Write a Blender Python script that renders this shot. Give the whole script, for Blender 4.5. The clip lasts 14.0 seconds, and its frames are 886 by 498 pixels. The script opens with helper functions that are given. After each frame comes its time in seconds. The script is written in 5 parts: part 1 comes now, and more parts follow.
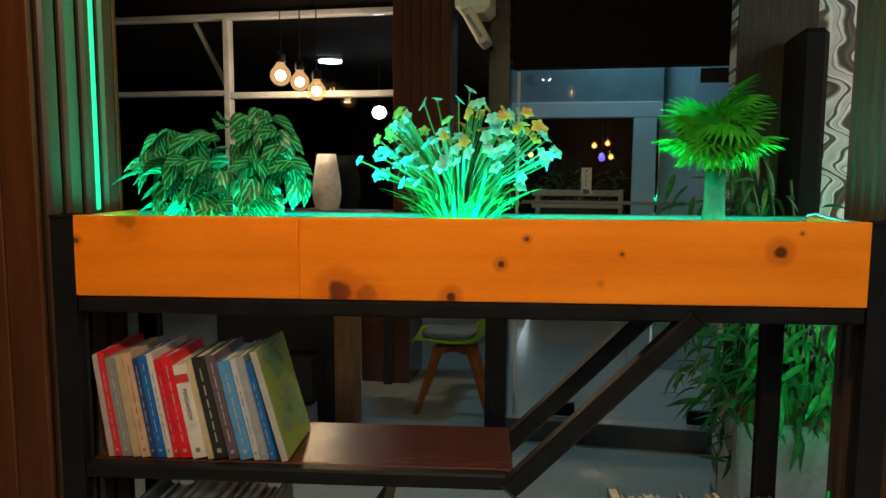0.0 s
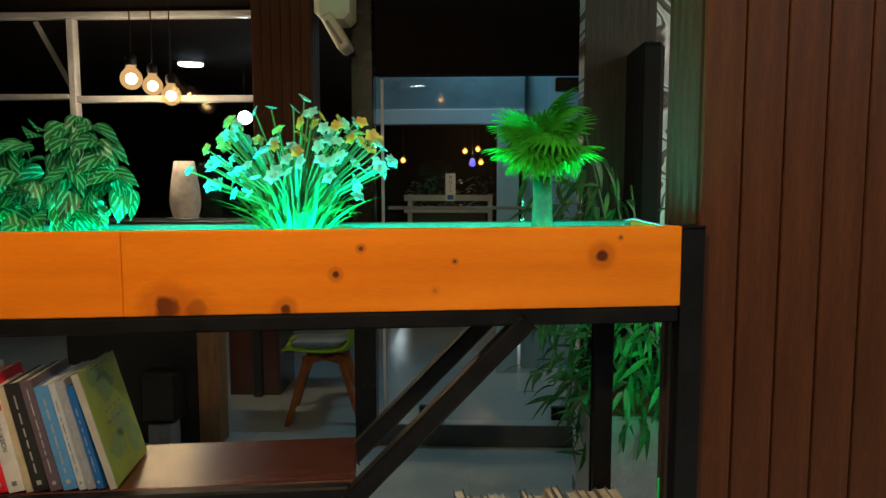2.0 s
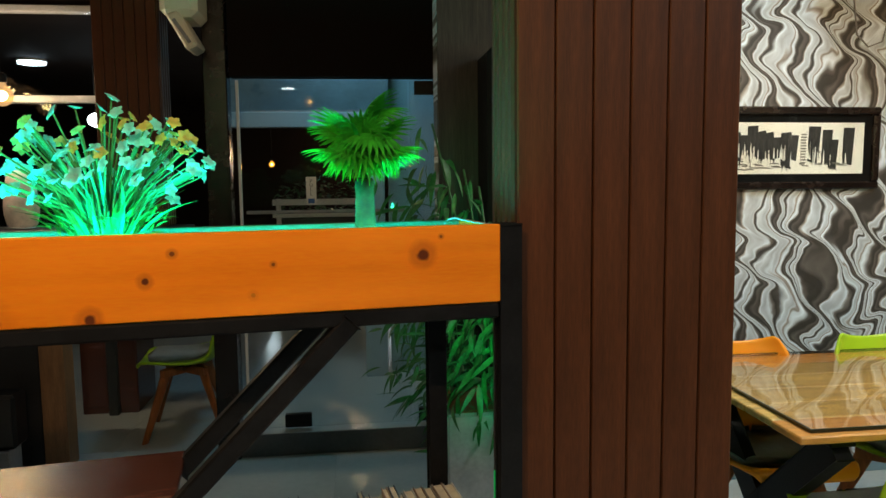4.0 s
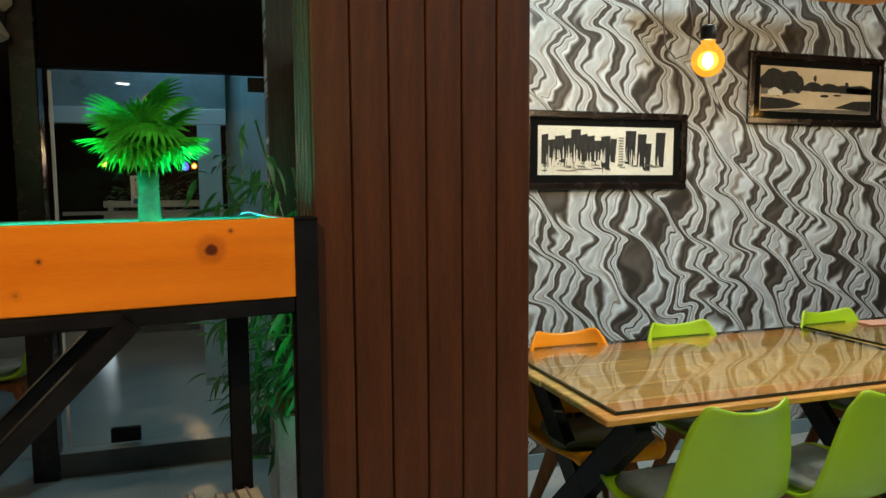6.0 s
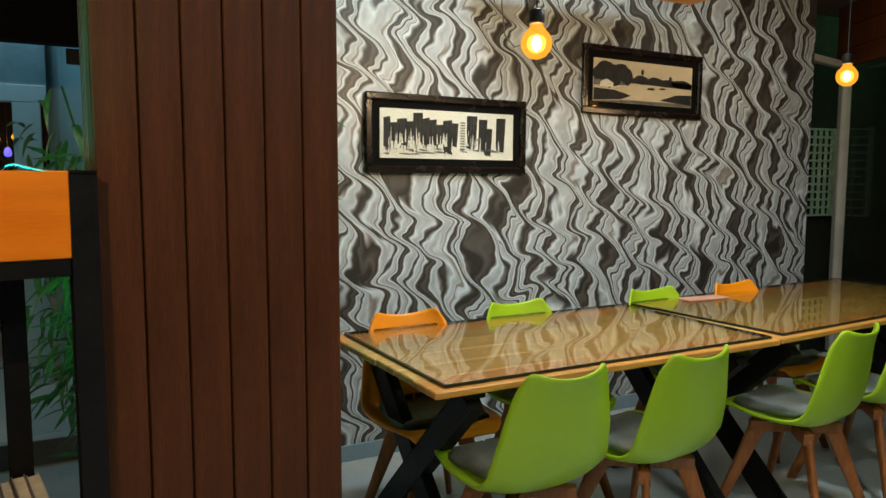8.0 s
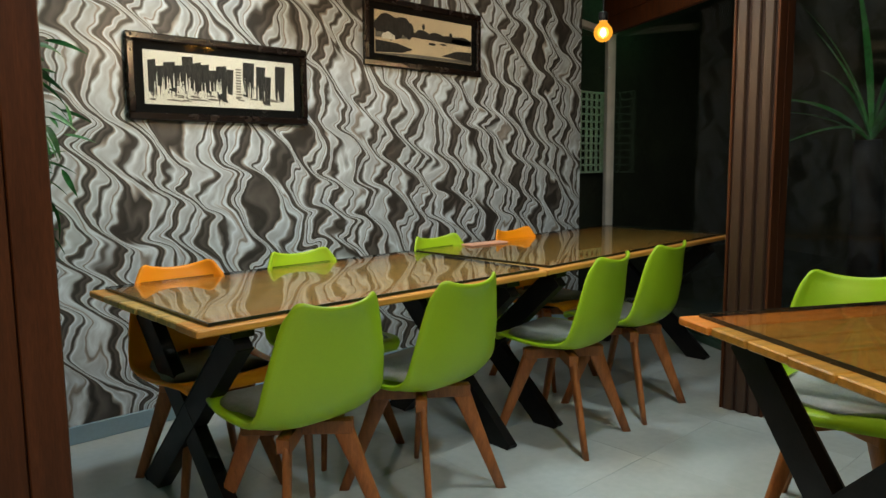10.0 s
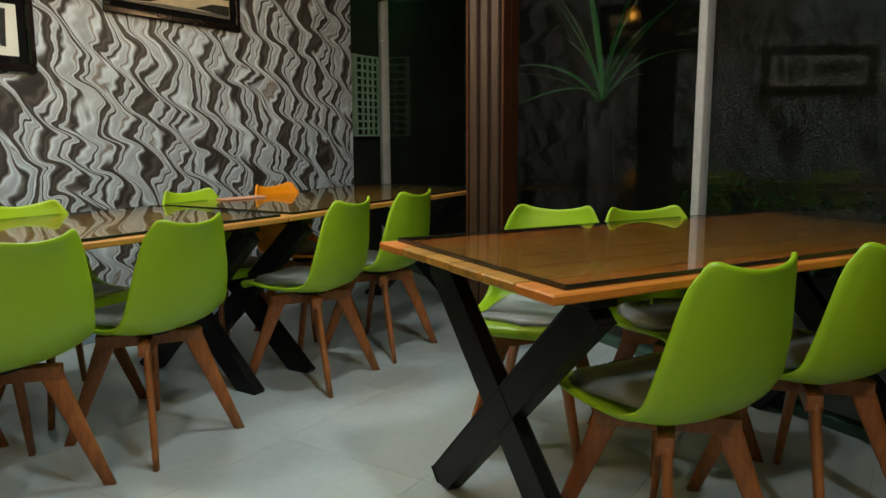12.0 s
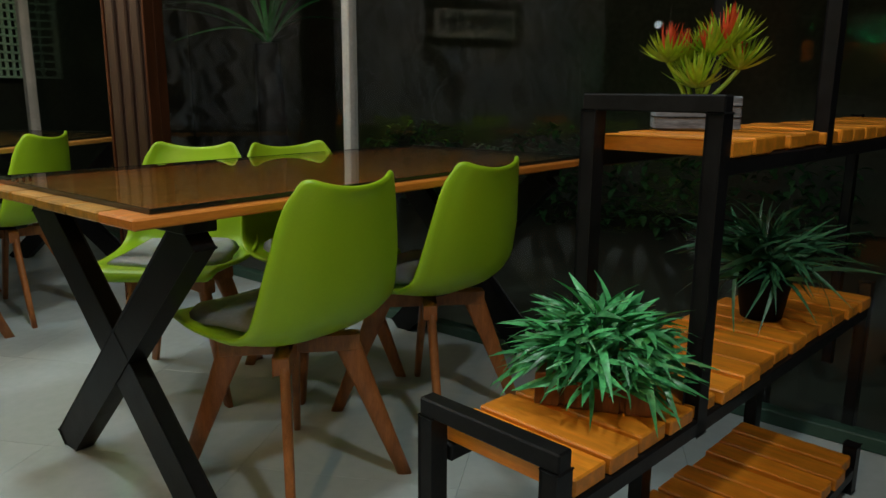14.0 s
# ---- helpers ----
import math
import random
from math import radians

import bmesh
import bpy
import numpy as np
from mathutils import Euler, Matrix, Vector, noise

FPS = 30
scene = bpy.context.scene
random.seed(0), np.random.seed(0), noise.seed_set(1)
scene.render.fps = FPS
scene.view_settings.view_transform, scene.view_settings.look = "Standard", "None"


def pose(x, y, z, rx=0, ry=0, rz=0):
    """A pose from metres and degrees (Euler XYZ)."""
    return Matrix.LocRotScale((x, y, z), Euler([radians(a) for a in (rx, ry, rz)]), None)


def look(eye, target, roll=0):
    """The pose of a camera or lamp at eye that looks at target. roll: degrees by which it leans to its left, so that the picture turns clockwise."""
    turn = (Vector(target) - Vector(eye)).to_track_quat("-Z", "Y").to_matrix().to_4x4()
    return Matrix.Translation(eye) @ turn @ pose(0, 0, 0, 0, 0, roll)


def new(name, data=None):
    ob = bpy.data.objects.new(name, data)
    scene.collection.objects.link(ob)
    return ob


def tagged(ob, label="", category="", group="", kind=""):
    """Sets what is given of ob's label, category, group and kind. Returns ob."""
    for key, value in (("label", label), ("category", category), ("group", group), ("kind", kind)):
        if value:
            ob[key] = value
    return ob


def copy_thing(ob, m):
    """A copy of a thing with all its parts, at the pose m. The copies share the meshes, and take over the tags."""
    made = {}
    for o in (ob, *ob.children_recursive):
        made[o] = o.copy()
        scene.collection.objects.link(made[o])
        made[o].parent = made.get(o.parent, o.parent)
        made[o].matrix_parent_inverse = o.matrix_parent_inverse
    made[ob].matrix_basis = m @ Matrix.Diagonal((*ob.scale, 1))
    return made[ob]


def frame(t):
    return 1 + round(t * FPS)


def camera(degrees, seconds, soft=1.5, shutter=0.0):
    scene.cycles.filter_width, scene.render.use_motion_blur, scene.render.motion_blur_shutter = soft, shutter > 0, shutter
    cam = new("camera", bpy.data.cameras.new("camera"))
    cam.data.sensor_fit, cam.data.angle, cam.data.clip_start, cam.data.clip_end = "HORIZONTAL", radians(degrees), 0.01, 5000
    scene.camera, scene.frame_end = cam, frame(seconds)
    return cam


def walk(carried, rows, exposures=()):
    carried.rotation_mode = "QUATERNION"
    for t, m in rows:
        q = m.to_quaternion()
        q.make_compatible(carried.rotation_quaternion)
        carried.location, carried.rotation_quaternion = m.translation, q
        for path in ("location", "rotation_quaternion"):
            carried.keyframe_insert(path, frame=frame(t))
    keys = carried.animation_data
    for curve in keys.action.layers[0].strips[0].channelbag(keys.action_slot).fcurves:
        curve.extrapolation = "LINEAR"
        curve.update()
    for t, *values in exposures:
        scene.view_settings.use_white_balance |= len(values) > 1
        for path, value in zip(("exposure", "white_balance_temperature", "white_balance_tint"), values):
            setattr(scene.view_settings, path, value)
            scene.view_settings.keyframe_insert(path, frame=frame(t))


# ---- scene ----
cam = camera(62.5, 14.0)
PATH = [
    (0, (0.076, 0.265, 1.46), (-0.317, 2.215, 1.244), 0.3),
    (0.5, (0.088, 0.273, 1.457), (-0.264, 2.23, 1.243), 0.3),
    (1, (0.102, 0.275, 1.461), (-0.183, 2.243, 1.247), 0.2),
    (1.5, (0.121, 0.28, 1.461), (-0.07, 2.26, 1.254), 0.0),
    (2, (0.156, 0.275, 1.468), (0.082, 2.263, 1.266), -0.1),
    (2.5, (0.183, 0.274, 1.471), (0.193, 2.265, 1.277), -0.3),
    (3, (0.209, 0.278, 1.467), (0.299, 2.267, 1.275), -0.5),
    (5.5, (0.352, 0.255, 1.453), (0.856, 2.181, 1.261), -0.5),
    (6, (0.382, 0.251, 1.443), (0.992, 2.146, 1.255), -0.4),
    (6.5, (0.409, 0.249, 1.432), (1.113, 2.112, 1.241), -0.2),
    (7, (0.434, 0.246, 1.419), (1.208, 2.08, 1.227), 0.0),
    (7.5, (0.462, 0.241, 1.398), (1.315, 2.04, 1.207), 0.1),
    (10, (0.624, 0.166, 1.212), (1.974, 1.621, 0.966), -0.5),
    (10.5, (0.638, 0.11, 1.177), (2.083, 1.467, 0.911), -0.8),
    (11, (0.695, 0.037, 1.135), (2.231, 1.287, 0.86), -0.9),
    (11.5, (0.729, -0.059, 1.105), (2.307, 1.136, 0.82), -0.7),
    (12, (0.764, -0.149, 1.077), (2.421, 0.929, 0.772), -0.3),
    (12.5, (0.813, -0.223, 1.05), (2.569, 0.674, 0.718), 0.4),
    (13, (0.838, -0.282, 1.034), (2.68, 0.407, 0.669), 1.0),
    (13.5, (0.857, -0.337, 1.015), (2.756, 0.152, 0.621), 1.1),
    (14, (0.862, -0.373, 1.001), (2.784, -0.012, 0.58), 0.4),
]
walk(cam, [(t, look(eye, target, roll)) for t, eye, target, roll in PATH], [(0.0, 0.2), (7.0, 0.15), (10.0, 0.05), (12.0, -0.1), (14.0, -0.25)])


# ---- world and light ----
world = bpy.data.worlds.new("night")
scene.world = world
world.use_nodes = True
world.node_tree.nodes["Background"].inputs[0].default_value = (0.45, 0.6, 0.5, 1)
world.node_tree.nodes["Background"].inputs[1].default_value = 0.018


def lamp(name, kind, m, energy, color, size=0.1, size_y=None, spread=180):
    data = bpy.data.lights.new(name, kind)
    data.energy, data.color = energy, color
    if kind == "AREA":
        data.size, data.spread = size, radians(spread)
        if size_y:
            data.shape, data.size_y = "RECTANGLE", size_y
        else:
            data.shape = "DISK"
    else:
        data.shadow_soft_size = size
    ob = new(name, data)
    ob.matrix_world = m
    return ob


WARM, NEUTRAL, GREEN, CYAN = (1, 0.67, 0.35), (0.87, 1, 0.98), (0.01, 1, 0.38), (0.0, 1, 0.88)
CEIL = 2.62
# assumed downlights, unseen, placed to suit the brightness below: x, y, watts
ASSUMED_DOWNLIGHTS = [(2.05, 0.25, 13), (2.85, 1.45, 13), (2.25, 2.62, 10), (2.95, 2.40, 10), (4.0, 2.70, 1.8), (1.35, -0.9, 15), (-0.5, -1.3, 3.5), (-1.3, 2.6, 0.5)]
for x, y, watts in ASSUMED_DOWNLIGHTS:
    lamp("assumed_downlight", "AREA", pose(x, y, CEIL - 0.035), watts, NEUTRAL, 0.16)
# added fill without a fixture, out of sight above the door header
lamp("corridor_fill", "AREA", pose(0.25, 4.82, 2.58), 4.8, (0.45, 0.85, 1), 0.4)


# ---- materials ----
def material(name, color=(0.5, 0.5, 0.5), rough=0.5, metal=0.0, vary=0.15, scale=8.0, bump=0.1, bump_scale=60.0, stretch=(1, 1, 1), spec=0.5):
    """A surface with broad stains, a fine grain and a little relief."""
    m = bpy.data.materials.new(name)
    m.use_nodes = True
    nt = m.node_tree
    b = nt.nodes["Principled BSDF"]
    b.inputs["Roughness"].default_value, b.inputs["Metallic"].default_value = rough, metal
    b.inputs["Specular IOR Level"].default_value = spec
    co = nt.nodes.new("ShaderNodeTexCoord")
    mp = nt.nodes.new("ShaderNodeMapping")
    mp.inputs["Scale"].default_value = stretch
    nt.links.new(co.outputs["Object"], mp.inputs[0])
    n1, n2 = nt.nodes.new("ShaderNodeTexNoise"), nt.nodes.new("ShaderNodeTexNoise")
    for n, sc in ((n1, scale), (n2, bump_scale)):
        n.inputs["Scale"].default_value, n.inputs["Detail"].default_value = sc, 5
        nt.links.new(mp.outputs[0], n.inputs["Vector"])
    ramp = nt.nodes.new("ShaderNodeValToRGB")
    ramp.color_ramp.elements[0].position, ramp.color_ramp.elements[1].position = 0.3, 0.7
    ramp.color_ramp.elements[0].color = (*[c * (1 - vary) for c in color], 1)
    ramp.color_ramp.elements[1].color = (*[min(1, c * (1 + vary)) for c in color], 1)
    nt.links.new(n1.outputs[0], ramp.inputs[0])
    mix = nt.nodes.new("ShaderNodeMix")
    mix.data_type, mix.blend_type = "RGBA", "OVERLAY"
    mix.inputs[0].default_value = min(1, vary * 1.5)
    nt.links.new(ramp.outputs[0], mix.inputs[6])
    nt.links.new(n2.outputs[0], mix.inputs[7])
    nt.links.new(mix.outputs[2], b.inputs["Base Color"])
    rr = nt.nodes.new("ShaderNodeMapRange")
    rr.inputs[3].default_value, rr.inputs[4].default_value = max(0.02, rough - 0.1), min(1, rough + 0.12)
    nt.links.new(n1.outputs[0], rr.inputs[0])
    nt.links.new(rr.outputs[0], b.inputs["Roughness"])
    if bump:
        bp = nt.nodes.new("ShaderNodeBump")
        bp.inputs["Strength"].default_value, bp.inputs["Distance"].default_value = bump, 0.004
        nt.links.new(n2.outputs[0], bp.inputs["Height"])
        nt.links.new(bp.outputs[0], b.inputs["Normal"])
    return m


def per_piece(m, amount):
    """Lets alike pieces differ a little in lightness."""
    nt = m.node_tree
    b = nt.nodes["Principled BSDF"]
    src = b.inputs["Base Color"].links[0].from_socket
    info, hsv, rng = nt.nodes.new("ShaderNodeObjectInfo"), nt.nodes.new("ShaderNodeHueSaturation"), nt.nodes.new("ShaderNodeMapRange")
    rng.inputs[3].default_value, rng.inputs[4].default_value = 1 - amount, 1 + amount
    nt.links.new(info.outputs["Random"], rng.inputs[0])
    nt.links.new(rng.outputs[0], hsv.inputs["Value"])
    nt.links.new(src, hsv.inputs["Color"])
    nt.links.new(hsv.outputs[0], b.inputs["Base Color"])
    return m


def glow(name, color, strength):
    m = bpy.data.materials.new(name)
    m.use_nodes = True
    b = m.node_tree.nodes["Principled BSDF"]
    b.inputs["Base Color"].default_value = (*[0.08 * c for c in color], 1)
    b.inputs["Emission Color"].default_value, b.inputs["Emission Strength"].default_value = (*color, 1), strength
    return m


def math_node(nt, op, a, b=None):
    n = nt.nodes.new("ShaderNodeMath")
    n.operation = op
    for k, v in enumerate((a, b)):
        if v is None:
            continue
        if isinstance(v, (int, float)):
            n.inputs[k].default_value = v
        else:
            nt.links.new(v, n.inputs[k])
    return n.outputs[0]


def glass(name, tint=(1, 1, 1), ior=1.5, rough=0.0):
    """Thin clear sheet: see-through, with a gloss that grows to the grazing angle."""
    m = bpy.data.materials.new(name)
    m.use_nodes = True
    nt = m.node_tree
    nt.nodes.remove(nt.nodes["Principled BSDF"])
    tr, gl, fr, mx = (nt.nodes.new(k) for k in ("ShaderNodeBsdfTransparent", "ShaderNodeBsdfGlossy", "ShaderNodeLayerWeight", "ShaderNodeMixShader"))
    tr.inputs[0].default_value, gl.inputs["Roughness"].default_value, fr.inputs[0].default_value = (*tint, 1), rough, 0.5
    f0 = ((ior - 1) / (ior + 1)) ** 2
    gloss = math_node(nt, "ADD", f0, math_node(nt, "MULTIPLY", math_node(nt, "POWER", fr.outputs["Facing"], 5.0), 1 - f0))
    nt.links.new(gloss, mx.inputs[0])
    nt.links.new(tr.outputs[0], mx.inputs[1])
    nt.links.new(gl.outputs[0], mx.inputs[2])
    nt.links.new(mx.outputs[0], nt.nodes["Material Output"].inputs[0])
    return m


def amber_glass(name, color=(1, 0.40, 0.035), strength=1.5, cover=0.5):
    """Thin amber glass lit through from the filament."""
    m = bpy.data.materials.new(name)
    m.use_nodes = True
    nt = m.node_tree
    nt.nodes.remove(nt.nodes["Principled BSDF"])
    tr, em, mx = (nt.nodes.new(k) for k in ("ShaderNodeBsdfTransparent", "ShaderNodeEmission", "ShaderNodeMixShader"))
    tr.inputs[0].default_value, em.inputs[0].default_value, em.inputs[1].default_value, mx.inputs[0].default_value = (1, 0.78, 0.4, 1), (*color, 1), strength, cover
    nt.links.new(tr.outputs[0], mx.inputs[1])
    nt.links.new(em.outputs[0], mx.inputs[2])
    nt.links.new(mx.outputs[0], nt.nodes["Material Output"].inputs[0])
    return m


def wallpaper_material():
    """Marbled paper: dark, grey and pearly strands that wind down the wall."""
    m = bpy.data.materials.new("marbled_wallpaper")
    m.use_nodes = True
    nt = m.node_tree
    b = nt.nodes["Principled BSDF"]
    co, sep = nt.nodes.new("ShaderNodeTexCoord"), nt.nodes.new("ShaderNodeSeparateXYZ")
    nt.links.new(co.outputs["Object"], sep.inputs[0])
    x, z = sep.outputs[0], sep.outputs[2]

    def noise_at(vx, vz, scale, detail=2.0, shift=0.0):
        cb, n = nt.nodes.new("ShaderNodeCombineXYZ"), nt.nodes.new("ShaderNodeTexNoise")
        n.inputs["Scale"].default_value, n.inputs["Detail"].default_value = scale, detail
        nt.links.new(vx, cb.inputs[0])
        cb.inputs[1].default_value = shift
        nt.links.new(vz, cb.inputs[2])
        nt.links.new(cb.outputs[0], n.inputs["Vector"])
        return math_node(nt, "SUBTRACT", n.outputs[0], 0.5)

    lean = math_node(nt, "ADD", x, math_node(nt, "MULTIPLY", z, 0.30))
    phase = math_node(nt, "ADD", math_node(nt, "MULTIPLY", noise_at(x, z, 2.4, 1.0, 3.1), 10.0), math_node(nt, "MULTIPLY", x, 11.0))
    turn = math_node(nt, "ADD", math_node(nt, "MULTIPLY", z, 27.0), phase)
    wind = math_node(nt, "ADD", turn, math_node(nt, "MULTIPLY", math_node(nt, "SINE", turn), 0.7))
    wave = math_node(nt, "MULTIPLY", math_node(nt, "SINE", wind), 0.050)
    warp = math_node(nt, "MULTIPLY", noise_at(x, z, 8.0, 2.0, 7.7), 0.075)
    u = math_node(nt, "ADD", math_node(nt, "ADD", lean, wave), warp)
    zs = math_node(nt, "MULTIPLY", z, 0.30)
    field = math_node(nt, "ADD", math_node(nt, "MULTIPLY", u, 6.2), math_node(nt, "MULTIPLY", noise_at(u, zs, 6.0, 1.6), 1.9))
    bands = math_node(nt, "FRACT", field)
    ramp = nt.nodes.new("ShaderNodeValToRGB")
    cr = ramp.color_ramp
    stops = [(0.0, 0.040), (0.05, 0.032), (0.11, 0.105), (0.17, 0.065), (0.225, 0.030), (0.255, 0.30), (0.285, 0.74), (0.325, 0.54), (0.39, 0.46), (0.435, 0.66), (0.465, 0.16), (0.495, 0.030), (0.535, 0.065), (0.56, 0.36), (0.595, 0.76), (0.64, 0.56), (0.71, 0.46), (0.765, 0.60), (0.79, 0.30), (0.81, 0.22), (0.835, 0.62), (0.88, 0.76), (0.92, 0.50), (0.96, 0.11), (1.0, 0.030)]
    while len(cr.elements) < len(stops):
        cr.elements.new(0.5)
    for e, (p, v) in zip(cr.elements, stops):
        e.position, e.color = p, (v * 0.96, v * 1.09, v * 1.22, 1) if v > 0.3 else (v * 1.08, v, v * 0.95, 1)
    nt.links.new(bands, ramp.inputs[0])
    fine = noise_at(u, zs, 46.0, 3.0, 1.3)
    hsv = nt.nodes.new("ShaderNodeHueSaturation")
    nt.links.new(ramp.outputs[0], hsv.inputs["Color"])
    nt.links.new(math_node(nt, "ADD", 1.0, math_node(nt, "MULTIPLY", fine, 0.85)), hsv.inputs["Value"])
    nt.links.new(hsv.outputs[0], b.inputs["Base Color"])
    b.inputs["Roughness"].default_value = 0.42
    bp = nt.nodes.new("ShaderNodeBump")
    bp.inputs["Strength"].default_value, bp.inputs["Distance"].default_value = 0.12, 0.003
    nt.links.new(math_node(nt, "ADD", bands, fine), bp.inputs["Height"])
    nt.links.new(bp.outputs[0], b.inputs["Normal"])
    return m


def knotted_wood(name, color, knots):
    """Varnished pine; knots: x, z, radius, darkness."""
    m = material(name, color, 0.34, 0, 0.16, 3.0, 0.05, 40, (1, 4, 7))
    nt = m.node_tree
    b = nt.nodes["Principled BSDF"]
    sock = b.inputs["Base Color"].links[0].from_socket
    co = nt.nodes.new("ShaderNodeTexCoord")
    wob = nt.nodes.new("ShaderNodeTexNoise")
    wob.inputs["Scale"].default_value = 45
    nt.links.new(co.outputs["Object"], wob.inputs["Vector"])
    for kx, kz, r, dark in knots:
        d = nt.nodes.new("ShaderNodeVectorMath")
        d.operation = "DISTANCE"
        flat = nt.nodes.new("ShaderNodeVectorMath")
        flat.operation = "MULTIPLY"
        flat.inputs[1].default_value = (1, 0, 1)
        nt.links.new(co.outputs["Object"], flat.inputs[0])
        nt.links.new(flat.outputs[0], d.inputs[0])
        d.inputs[1].default_value = (kx, 0, kz)
        far = math_node(nt, "ADD", d.outputs["Value"], math_node(nt, "MULTIPLY", math_node(nt, "SUBTRACT", wob.outputs[0], 0.5), r * 0.9))
        for reach, tone, amount in ((r * 2.3, (0.52, 0.10, 0.004), 0.6 * dark), (r, (0.12, 0.022, 0.003), dark)):
            rng, mix = nt.nodes.new("ShaderNodeMapRange"), nt.nodes.new("ShaderNodeMix")
            rng.inputs[1].default_value, rng.inputs[2].default_value = reach, reach * 0.6
            rng.inputs[3].default_value, rng.inputs[4].default_value = 0, amount
            nt.links.new(far, rng.inputs[0])
            mix.data_type = "RGBA"
            nt.links.new(rng.outputs[0], mix.inputs[0])
            nt.links.new(sock, mix.inputs[6])
            mix.inputs[7].default_value = (*tone, 1)
            sock = mix.outputs[2]
    nt.links.new(sock, b.inputs["Base Color"])
    return m


def striped_leaf(name, dark, light):
    """Leaf with pale stripes between the veins; the leaf lies along its own x."""
    m = material(name, dark, 0.4, 0, 0.2, 30, 0.1, 120)
    nt = m.node_tree
    b = nt.nodes["Principled BSDF"]
    co, sep = nt.nodes.new("ShaderNodeTexCoord"), nt.nodes.new("ShaderNodeSeparateXYZ")
    nt.links.new(co.outputs["Object"], sep.inputs[0])
    wob = nt.nodes.new("ShaderNodeTexNoise")
    wob.inputs["Scale"].default_value = 60
    nt.links.new(co.outputs["Object"], wob.inputs["Vector"])
    v = math_node(nt, "SUBTRACT", math_node(nt, "MULTIPLY", sep.outputs[0], 190.0), math_node(nt, "MULTIPLY", math_node(nt, "ABSOLUTE", sep.outputs[1]), 620.0))
    st = math_node(nt, "MULTIPLY", math_node(nt, "MAXIMUM", math_node(nt, "SINE", math_node(nt, "ADD", v, math_node(nt, "MULTIPLY", wob.outputs[0], 4.0))), 0.0), 0.95)
    rim = math_node(nt, "LESS_THAN", math_node(nt, "ABSOLUTE", sep.outputs[1]), 0.019)
    mix = nt.nodes.new("ShaderNodeMix")
    mix.data_type = "RGBA"
    nt.links.new(math_node(nt, "MULTIPLY", st, rim), mix.inputs[0])
    nt.links.new(b.inputs["Base Color"].links[0].from_socket, mix.inputs[6])
    mix.inputs[7].default_value = (*light, 1)
    nt.links.new(mix.outputs[2], b.inputs["Base Color"])
    return m


M_PAPER = wallpaper_material()
M_PANEL = per_piece(material("brown_panel", (0.080, 0.025, 0.008), 0.5, 0, 0.3, 5, 0.06, 60, (6, 6, 0.5), spec=0.22), 0.07)
M_JOINT = material("dark_joint", (0.035, 0.014, 0.009), 0.6)
M_BLACK = material("black_steel", (0.009, 0.0085, 0.009), 0.4, 0.0, 0.3, 20, 0.08, 120, spec=0.18)
M_FLOOR = per_piece(material("floor_tile", (0.50, 0.56, 0.58), 0.2, 0, 0.07, 2.5, 0.02, 30), 0.025)
M_GROUT = material("grout", (0.48, 0.53, 0.55), 0.4)
M_CEIL = material("ceiling_paint", (0.12, 0.085, 0.07), 0.7)
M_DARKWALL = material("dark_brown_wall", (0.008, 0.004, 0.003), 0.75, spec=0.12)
M_RIB = per_piece(material("brown_ribbed_cladding", (0.055, 0.028, 0.016), 0.36, 0, 0.25, 5, 0.05, 60, (6, 6, 0.5)), 0.1)
M_GRAIN = material("dark_grained_panel", (0.022, 0.017, 0.014), 0.6, 0, 0.9, 9, 0.5, 40, (4, 4, 0.35))
M_POST = material("grey_aluminium_post", (0.48, 0.47, 0.46), 0.42, 0, 0.12)
M_ALU = material("grey_window_bar", (0.34, 0.33, 0.33), 0.45, 0, 0.12)
M_GREYWALL = material("pale_blue_wall", (0.27, 0.41, 0.52), 0.6, 0, 0.06)
M_WHITE = material("white_frame_paint", (0.72, 0.7, 0.68), 0.45, 0, 0.08)
M_SHELF = material("dark_red_wood", (0.085, 0.026, 0.017), 0.22, 0, 0.25, 6, 0.03, 50, (1, 6, 6))
M_PINE = knotted_wood("orange_pine_long", (0.98, 0.240, 0.004), [(0.807, 0.092, 0.013, 1.0), (0.347, 0.066, 0.007, 1.0), (0.39, 0.109, 0.005, 0.9), (0.549, 0.085, 0.0035, 0.9), (0.263, 0.008, 0.011, 1.0), (0.071, 0.014, 0.024, 0.9), (0.118, 0.010, 0.020, 0.45), (0.84, 0.123, 0.003, 0.8), (0.515, 0.035, 0.005, 0.35)])
M_PINE_SHORT = knotted_wood("orange_pine_short", (0.94, 0.228, 0.005), [(0.006, 0.098, 0.006, 0.9), (0.10, 0.137, 0.022, 0.45)])
# the green of the strip's light is put into this base colour
M_PLANTER_GREENLIT = material("green_lit_planter_inside", (0.045, 0.14, 0.085), 0.6)
M_TABLE = per_piece(material("table_plank", (0.55, 0.36, 0.10), 0.4, 0, 0.35, 4, 0.06, 50, (1, 9, 9)), 0.16)
M_TABLE_RED = per_piece(material("red_brown_table_plank", (0.49, 0.228, 0.032), 0.4, 0, 0.35, 4, 0.06, 50, (1, 9, 9)), 0.16)
M_TABLE_EDGE = material("table_edge_wood", (0.62, 0.29, 0.06), 0.45, 0, 0.2, 5, 0.06, 50, (1, 8, 8))
M_TABLE_EDGE_RED = material("orange_table_edge_wood", (0.66, 0.21, 0.025), 0.45, 0, 0.2, 5, 0.06, 50, (1, 8, 8))
M_SLAT = per_piece(material("orange_slat", (0.74, 0.24, 0.016), 0.42, 0, 0.25, 5, 0.08, 50, (8, 1, 8)), 0.15)
